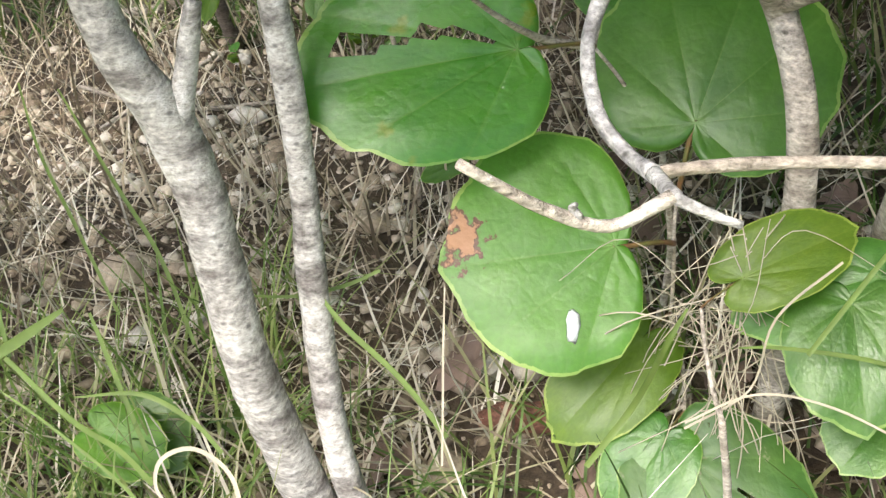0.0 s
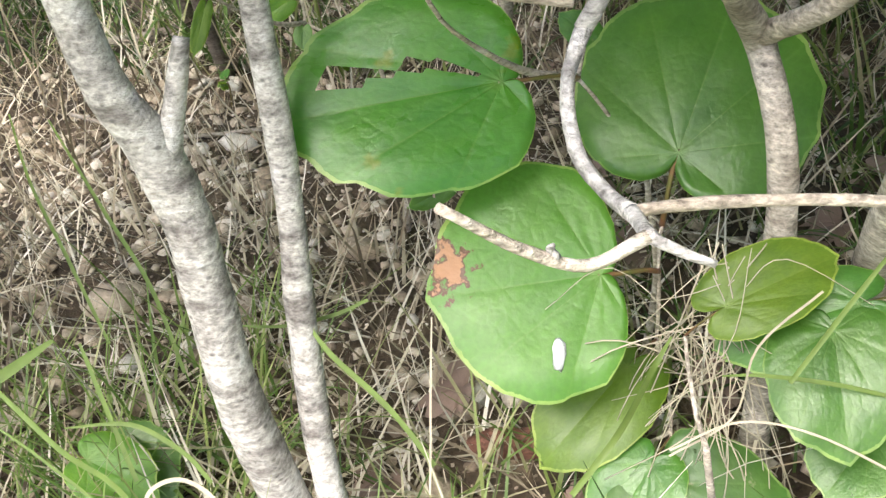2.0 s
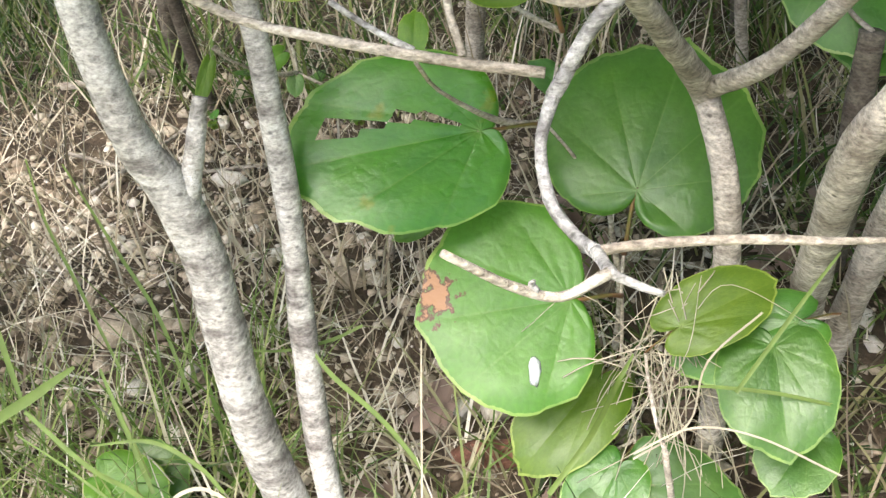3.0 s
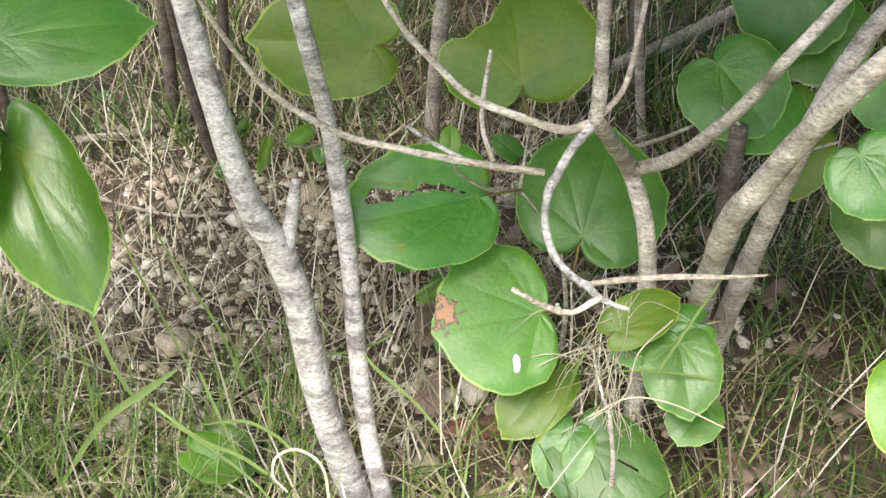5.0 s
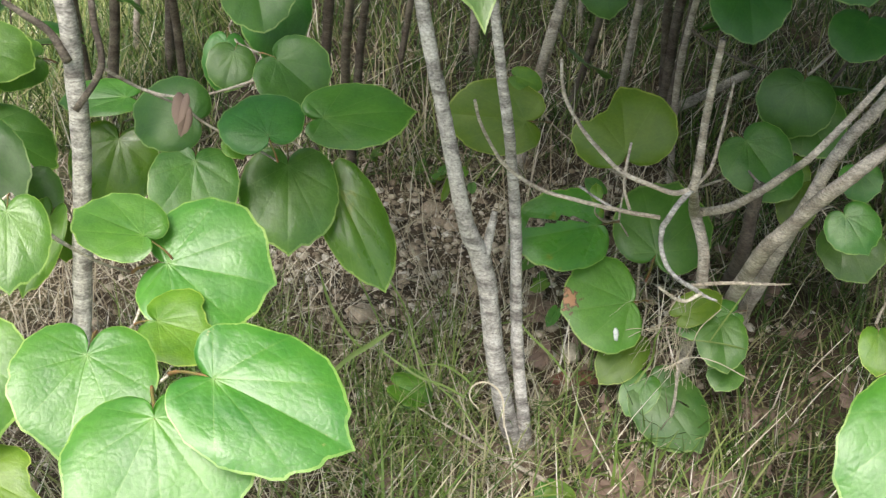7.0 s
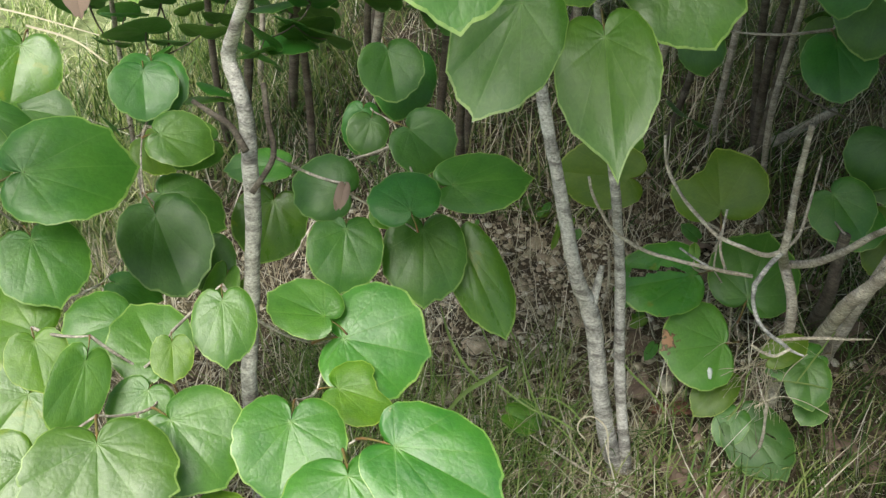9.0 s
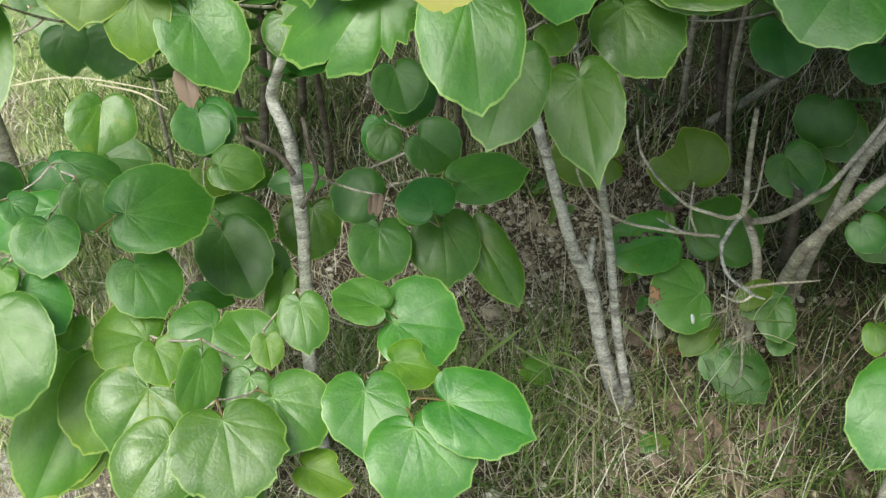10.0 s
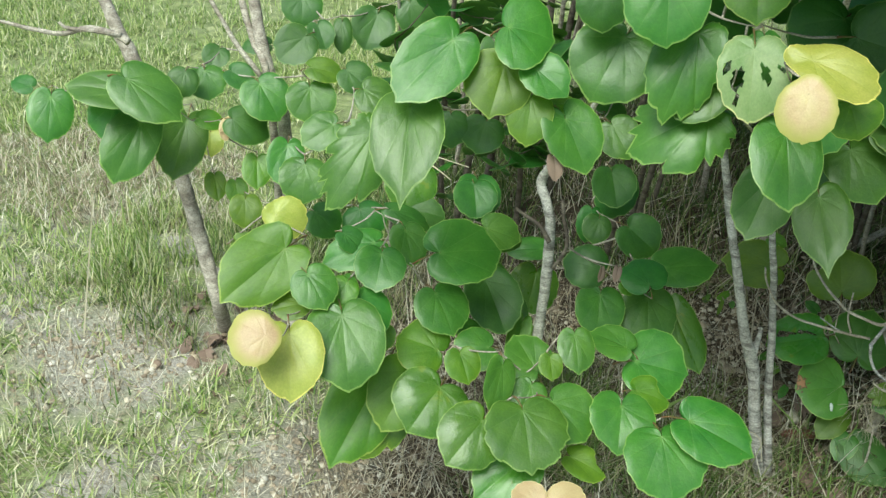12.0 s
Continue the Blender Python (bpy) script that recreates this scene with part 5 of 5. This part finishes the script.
turf = lambda x, y: not (mat(x, y) and thin_out.random() < 0.85) and not bed(x, y) and not (chalky(x, y) and thin_out.random() < 0.8) and noise.noise((x * 2.3, y * 2.3, 7.0)) + 0.8 * noise.noise((x * 11, y * 11, 3.0)) + 0.6 * thin_out.random() > 0.22
blades("lawn", LAWN, scatter(80000, -3.2, -0.75, -1.0, 2.2, 31, turf), 0.05, 0.0038, 1.0, bend=0.9, segs=2, seed=32, label="short worn lawn, part green and part straw-coloured", category="lawn")
blades("lawn", LAWN, scatter(12000, -0.9, 0.15, -1.0, -0.15, 33, turf), 0.03, 0.0024, 1.1, bend=0.8, segs=2, seed=34, label="dry mown grass in front of the shrubs", category="lawn")
blades("lawn", LAWN, scatter(40000, -5.5, 1.0, 1.6, 4.6, 35), 0.045, 0.004, 0.8, bend=0.9, segs=2, seed=36, label="sunlit lawn beyond the shrubs", category="lawn")

blades("dry_straw", STRAW, scatter(14000, -2.7, -1.35, 0.45, 1.25, 71, mat), 0.06, 0.0026, 1.45, bend=0.3, segs=2, seed=72, label="grey mat of dry cut straw on the lawn", category="straw", flat=True)
blades("dry_straw", STRAW, scatter(5000, -2.0, -0.8, -0.5, 0.4, 73), 0.055, 0.0016, 1.4, bend=0.3, segs=2, seed=74, label="pale dead blades scattered over worn turf", category="straw", flat=True)
blades("grass", LAWN, scatter(2600, -1.85, -1.25, 0.3, 0.72, 75, lambda x, y: noise.noise((x * 6, y * 6, 4.0)) > -0.15), 0.085, 0.0034, 0.55, bend=1.1, segs=4, seed=76, label="lush green tufts at the foot of the leaning stem", category="grass")
tuft = lambda x, y: bare(x, y) > 0.35 and noise.noise((x * 9, y * 9, 5.0)) + 0.5 * thin_out.random() > 0.12
blades("grass", BLADE, scatter(1700, -0.66, -0.2, -0.12, 0.2, 51, tuft), 0.12, 0.0020, 0.55, bend=1.5, segs=6, seed=52, label="thin arching green blades in front of the bare soil", category="grass")
blades("grass", SHADED_GRASS, scatter(900, 0.18, 0.6, -0.1, 0.4, 53), 0.10, 0.0024, 0.7, bend=1.3, segs=5, seed=54, label="loose grass at the foot of the leaning stems", category="grass")

blades("dry_straw", STRAW, scatter(4500, -1.05, 0.15, -0.5, 0.28, 55, lambda x, y: x < -0.1 or y < -0.1), 0.09, 0.0018, 1.35, bend=0.5, segs=4, seed=56, label="bleached straw matted under the shrub", category="straw", flat=True)
blades("grass", SHADED_GRASS, scatter(2200, -0.35, 0.9, -0.6, 0.05, 57, lambda x, y: noise.noise((x * 7, y * 7, 9.0)) + 0.5 * thin_out.random() > 0.1), 0.065, 0.0026, 0.7, bend=1.3, segs=4, seed=58, label="green grass growing through straw in front of the stems", category="grass")
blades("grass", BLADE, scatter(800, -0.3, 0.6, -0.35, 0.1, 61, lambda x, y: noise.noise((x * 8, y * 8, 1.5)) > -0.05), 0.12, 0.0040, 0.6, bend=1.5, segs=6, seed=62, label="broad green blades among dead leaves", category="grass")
blades("grass", SHADED_GRASS, scatter(4600, -1.6, -0.7, 0.5, 1.7, 63, lambda x, y: ((x + 1.1) / 0.4) ** 2 + ((y - 1.1) / 0.5) ** 2 + 0.7 * noise.noise((x * 4, y * 4, 6.0)) + 0.3 * thin_out.random() < 1), 0.13, 0.004, 0.6, bend=1.5, segs=5, seed=64, label="long grass beside the thicket, coloured dark for shade", category="grass")

# pebbles, joined, and single stones
pv, pf = [], []
peb = random.Random(40)
shapes = [rock(peb, 1.0, 0.62, 1) for _ in range(9)]
for k in range(12500):
    if k < 9500:
        x, y = peb.gauss(-0.28, 0.28), peb.gauss(0.28, 0.25)
    else:
        x, y = (peb.gauss(-1.62, 0.14), peb.gauss(0.07, 0.10)) if k % 2 else (peb.gauss(-1.03, 0.14), peb.gauss(-0.2, 0.08))
    if y < -0.9:
        continue
    size = 0.0012 + 0.0078 * peb.random() ** 5
    ca, sa = math.cos(k), math.sin(k)
    v, f = shapes[k % 9]
    s = len(pv)
    z = rise(x, y) + size * 0.15
    pv += [(x + size * (q.x * ca - q.y * sa), y + size * (q.x * sa + q.y * ca), z + size * q.z) for q in v]
    pf += [tuple(i + s for i in q) for q in f]
tagged(new("pebbles", mesh_of("pebbles", pv, pf, [STONE])), "small pale gravel strewn over the soil", "gravel", kind="stuff")


def stone(x, y, size, label="rough pale stone half sunk in the soil"):
    v, f = rock(peb, size, peb.uniform(0.5, 0.75))
    ob = tagged(new("stone", mesh_of("stone", v, f, [STONE])), label, "stone", "stones on the soil")
    ob.matrix_world = pose(x, y, rise(x, y) + size * 0.25, 0, 0, peb.uniform(0, 360))
    return ob


for x, y, size in ((-0.403, 0.54, 0.011), (-0.232, 0.31, 0.007), (-0.078, 0.21, 0.011), (-0.11, 0.28, 0.011), (-0.19, 0.27, 0.014), (-0.36, 0.2, 0.016), (-0.35, 0.42, 0.013), (-0.31, 0.12, 0.013), (-0.09, 0.15, 0.015), (-0.05, 0.17, 0.017), (-0.44, 0.45, 0.012), (-0.3, 0.36, 0.01), (-0.26, 0.2, 0.008), (-0.4, 0.1, 0.016), (-0.24, 0.43, 0.012), (-0.15, 0.38, 0.01), (-1.56, -0.02, 0.013), (-1.63, 0.0, 0.011), (-1.5, 0.05, 0.009), (-1.42, -0.1, 0.012), (-0.98, -0.26, 0.014), (-0.35, -0.2, 0.012), (-0.4, -0.18, 0.014)):
    stone(x, y, size)
for x, y, size in ((-0.262, 0.438, 0.0126), (-0.276, 0.490, 0.0142), (-0.103, 0.285, 0.0082), (-0.093, 0.084, 0.0130), (-0.361, 0.192, 0.0175), (-0.082, 0.162, 0.0132), (-0.167, 0.146, 0.0044), (-0.402, 0.616, 0.0135), (-0.308, 0.535, 0.0074), (-0.133, 0.163, 0.0059), (-0.275, 0.087, 0.0077), (-0.146, 0.227, 0.0055), (-0.188, 0.180, 0.0053), (-0.95, -0.22, 0.022)):
    stone(x, y, size)


def weed(x, y, size):
    """A seedling: a short shoot with a few small leaves."""
    z = rise(x, y)
    owner = thing("weed", (x, y, z), "small green seedling with a few soft leaves", "weed", "seedlings")
    v, f = tube([(x, y, z - 0.01, 0.0011), (x + 0.004, y - 0.002, z + 0.02, 0.0009), (x + 0.002, y - 0.004, z + 0.035, 0.0006)], 6, 3)
    part("stem", mesh_of("stem", v, f, [PETIOLE]), owner)
    for k in range(4):
        a = peb.uniform(0, 90) + 90 * k
        part("leaf", SHAPES["small"][k % 2], owner, pose(x, y - 0.003, z + 0.022 + 0.004 * k, 25, 0, a) @ Matrix.Diagonal((size * 0.6, size * 1.1, size, 1)))


for x, y, size in ((-0.390, 0.613, 0.0167), (-0.307, 0.588, 0.0209), (-0.267, 0.569, 0.0207), (-0.278, 0.547, 0.0146), (-0.238, 0.515, 0.0157), (-0.393, 0.507, 0.0114), (-0.097, 0.272, 0.0182), (0.406, 0.422, 0.0271), (-0.635, 0.732, 0.0195), (0.388, 0.445, 0.0206)):
    weed(x, y, size)


def dry_leaf_mesh(seed):
    flat = leaf_mesh("dry_leaf", DRYLEAF, seed, cup=0.5, fold=0.35, wave=0.22, droop=0.4, ragged=0.6)
    flat.materials.clear()
    flat.materials.append(DRYLEAF)
    flat.materials.append(PALETWIG)
    return flat


DRY = [dry_leaf_mesh(81), dry_leaf_mesh(82), dry_leaf_mesh(83)]
for k in range(260):
    x, y = (peb.gauss(-1.38, 0.12), peb.gauss(0.22, 0.14)) if k >= 225 else (peb.gauss(0.2, 0.4), peb.gauss(0.25, 0.3)) if k % 3 else (peb.gauss(-0.02, 0.12), peb.gauss(-0.05, 0.08))
    if y < -0.35 or k < 225 and x < -0.14 and y > 0.02:
        continue
    ob = tagged(new("dry_leaf", DRY[k % 3]), "curled brown dead leaf lying on the soil", "dead leaf", "fallen leaves")
    size = peb.uniform(0.016, 0.040)
    ob.matrix_world = pose(x, y, rise(x, y) + size * 0.45, peb.uniform(-20, 20), peb.uniform(-25, 25), peb.uniform(0, 360)) @ Matrix.Scale(size, 4)


def lone_blade(name, mat, points, label, category="grass"):
    """One long blade: a flat tapering ribbon with a crease, along a curve."""
    line = smooth_line([(*q[:3], q[3] * (0.62 if mat is BLADE else 1)) for q in points], 6)
    verts, faces = [], []
    for i, q in enumerate(line):
        a, b = line[max(0, i - 1)][:3], line[min(len(line) - 1, i + 1)][:3]
        way = Vector(b - a).normalized()
        across = way.cross(Vector((0.2, -0.8, 0.6))).normalized()
        up = across.cross(way)
        c = Vector(q[:3])
        verts += [c - across * q[3], c - up * q[3] * 0.35, c + across * q[3]]
        if i:
            s = 3 * (i - 1)
            faces += [(s, s + 1, s + 4, s + 3), (s + 1, s + 2, s + 5, s + 4)]
    return tagged(new(name, mesh_of(name, verts, faces, [mat])), label, category, "single long blades")


def straw_clump(x, y, z):
    """Dead seed stalks that hang in a tangle from a low shoot."""
    owner = thing("dry_grass_tuft", (x, y, rise(x, y)), "tangled tuft of dead pale seed stalks", "dry grass")
    rs = random.Random(60)
    for k in range(64):
        a = rs.uniform(0, 6.28)
        reach = rs.uniform(0.03, 0.10)
        top = Vector((x + rs.uniform(-0.012, 0.012), y + rs.uniform(-0.01, 0.01), z + rs.uniform(-0.04, 0.09)))
        end = Vector((x + reach * math.cos(a), y + 0.5 * reach * math.sin(a), z + rs.uniform(-0.06, 0.05)))
        if k < 26:
            end = Vector((x + rs.uniform(-0.07, 0.07), y + rs.uniform(-0.03, 0.03), rise(x, y)))
        bow = top.lerp(end, 0.5) + Vector((rs.uniform(-0.02, 0.02), rs.uniform(-0.02, 0.02), rs.uniform(-0.005, 0.04)))
        r = rs.uniform(0.00022, 0.0005)
        v, f = tube([(*top, r), (*bow, r), (*end, r * 0.6)], 5, 5)
        part("stalk", mesh_of("stalk", v, f, [STRAW]), owner)


lone_blade("grass_blade", BLADE, [(-0.408, -0.003, 0.053, 0.0025), (-0.370, 0.021, 0.107, 0.0050), (-0.331, 0.040, 0.132, 0.0054), (-0.306, 0.053, 0.147, 0.0021)], "broad pale green blade of grass bent over")
lone_blade("grass_blade", BLADE, [(-0.341, 0.038, 0.119, 0.0018), (-0.370, 0.072, 0.121, 0.0034), (-0.399, 0.108, 0.143, 0.0034), (-0.418, 0.135, 0.183, 0.0010)], "upright green blade of grass")
lone_blade("grass_blade", BLADE, [(-0.318, 0.011, 0.147, 0.0022), (-0.269, -0.013, 0.131, 0.0025), (-0.233, -0.029, 0.132, 0.0024), (-0.205, -0.047, 0.132, 0.0024)], "pale green arching blade of grass")
lone_blade("grass_blade", BLADE, [(-0.247, 0.009, 0.085, 0.0024), (-0.270, 0.033, 0.124, 0.0024), (-0.285, 0.049, 0.151, 0.0015)], "pale green arching blade of grass")
lone_blade("grass_blade", BLADE, [(-0.070, 0.017, 0.120, 0.0021), (-0.096, 0.030, 0.146, 0.0024), (-0.127, 0.040, 0.170, 0.0024), (-0.142, 0.048, 0.185, 0.0011)], "long yellow-green blade of grass")
lone_blade("grass_blade", BLADE, [(-0.270, 0.119, 0.064, 0.0021), (-0.297, 0.149, 0.112, 0.0024), (-0.330, 0.171, 0.155, 0.0021), (-0.371, 0.199, 0.208, 0.0011)], "tall yellow-green stalk of grass")
lone_blade("grass_blade", BLADE, [(-0.321, 0.120, 0.083, 0.0018), (-0.355, 0.150, 0.135, 0.0021), (-0.381, 0.173, 0.174, 0.0018), (-0.398, 0.197, 0.212, 0.0011)], "tall green stalk of grass")
lone_blade("grass_blade", BLADE, [(-0.193, 0.000, 0.104, 0.0020), (-0.209, 0.006, 0.119, 0.0022), (-0.238, 0.009, 0.133, 0.0022), (-0.274, 0.001, 0.133, 0.0007)], "green blade of grass arching over")
lone_blade("grass_blade", BLADE, [(0.006, -0.022, 0.157, 0.0024), (0.025, -0.001, 0.179, 0.0026), (0.038, 0.054, 0.169, 0.0026), (0.046, 0.066, 0.182, 0.0011)], "stiff grey-green blade of grass")
lone_blade("grass_blade", BLADE, [(0.101, 0.034, 0.188, 0.0019), (0.121, 0.056, 0.211, 0.0021), (0.135, 0.071, 0.227, 0.0019), (0.152, 0.089, 0.245, 0.0011)], "stiff green blade of grass")
lone_blade("grass_blade", BLADE, [(0.161, 0.054, 0.165, 0.0015), (0.126, 0.051, 0.174, 0.0018), (0.090, 0.046, 0.180, 0.0015), (0.071, 0.042, 0.181, 0.0007)], "thin green blade of grass")
lone_blade("grass_blade", BLADE, [(-0.107, 0.127, 0.001, 0.0021), (-0.133, 0.124, 0.006, 0.0021), (-0.172, 0.115, 0.007, 0.0018), (-0.206, 0.102, 0.001, 0.0011)], "green blade of grass lying low")
lone_blade("grass_blade", BLADE, [(-0.119, 0.083, 0.174, 0.0015), (-0.138, 0.074, 0.168, 0.0018), (-0.162, 0.058, 0.171, 0.0015), (-0.196, 0.058, 0.168, 0.0005)], "green blade of grass lying low")
lone_blade("grass_blade", BLADE, [(-0.163, -0.079, 0.071, 0.0013), (-0.211, -0.053, 0.122, 0.0015), (-0.257, -0.039, 0.154, 0.0013), (-0.292, -0.031, 0.173, 0.0007)], "green blade of grass")
lone_blade("grass_blade", BLADE, [(-0.507, -0.016, 0.006, 0.0030), (-0.522, 0.023, 0.062, 0.0036), (-0.529, 0.068, 0.127, 0.0030), (-0.523, 0.101, 0.174, 0.0015)], "green blade of grass")
lone_blade("dead_stalk", STRAW, [(-0.153, -0.068, 0.106, 0.0011), (-0.160, -0.046, 0.140, 0.0011), (-0.180, -0.039, 0.153, 0.0011), (-0.197, -0.044, 0.149, 0.0011), (-0.199, -0.053, 0.137, 0.0009), (-0.187, -0.059, 0.126, 0.0007)], "bleached curled straw loop")
lone_blade("dead_stalk", STRAW, [(0.049, 0.017, 0.148, 0.0006), (0.078, 0.034, 0.162, 0.0006), (0.084, 0.032, 0.210, 0.0006), (0.111, 0.053, 0.229, 0.0006)], "thin dead pale grass stalk")
lone_blade("dead_stalk", STRAW, [(-0.071, 0.006, 0.110, 0.0006), (-0.073, 0.024, 0.134, 0.0006), (-0.075, 0.041, 0.159, 0.0006), (-0.077, 0.061, 0.185, 0.0004)], "thin upright dead stalk")
lone_blade("dead_stalk", STRAW, [(0.049, 0.019, 0.150, 0.0006), (0.080, 0.026, 0.167, 0.0006), (0.116, 0.030, 0.160, 0.0006), (0.162, 0.027, 0.139, 0.0006)], "thin dead stalk arching over")
straw_clump(0.069, 0.080, 0.144)


def stick(points, label):
    v, f = tube(points, 8, 5, 0.15, 3.0)
    return tagged(new("stick", mesh_of("stick", v, f, [GREYBARK])), label, "stick", "fallen sticks")


lone_blade("dead_stalk", STRAW, [(-0.993, -0.091, 0.715, 0.0011), (-0.938, -0.081, 0.721, 0.0011), (-0.884, -0.078, 0.718, 0.0011), (-0.783, -0.082, 0.699, 0.0006)], "pale feathery grass panicle hanging among leaves")
lone_blade("dead_stalk", STRAW, [(-1.650, 0.026, 0.085, 0.0018), (-1.644, 0.067, 0.200, 0.0017), (-1.620, 0.075, 0.335, 0.0017), (-1.599, 0.078, 0.444, 0.0008)], "thin upright dead stalk on the lawn")
lone_blade("dead_stalk", STRAW, [(-0.930, 0.029, 0.649, 0.0014), (-0.872, 0.028, 0.635, 0.0014), (-0.828, 0.018, 0.612, 0.0007)], "pale feathery grass panicle hanging among leaves")
stick([(-0.618, 0.596, 0.062, 0.0046), (-0.539, 0.625, 0.062, 0.0053), (-0.478, 0.682, 0.062, 0.0054), (-0.453, 0.774, 0.062, 0.0040)], "grey fallen stick lying on the soil")
stick([(-0.475, 0.378, 0.062, 0.0019), (-0.453, 0.442, 0.062, 0.0023), (-0.423, 0.527, 0.062, 0.0021)], "thin pale dead stick on the soil")
stick([(-0.535, 0.450, 0.062, 0.0020), (-0.421, 0.420, 0.062, 0.0020), (-0.321, 0.446, 0.062, 0.0020)], "thin pale dead stick on the soil")
stick([(0.117, 0.771, 0.119, 0.0098), (0.200, 0.847, 0.124, 0.0100), (0.325, 0.942, 0.151, 0.0090)], "grey leaning dead stick behind the shrubs")


def bark_piece(points, label):
    v, f = tube(points, 10, 6, 0.35, 7.0)
    return tagged(new("bark_piece", mesh_of("bark_piece", v, f, [REDBARK])), label, "bark")


bark_piece([(-0.078, 0.122, 0.020, 0.006), (-0.055, 0.126, 0.022, 0.011), (-0.02, 0.130, 0.024, 0.010), (0.006, 0.130, 0.024, 0.004)], "broken piece of reddish bark lying in straw")
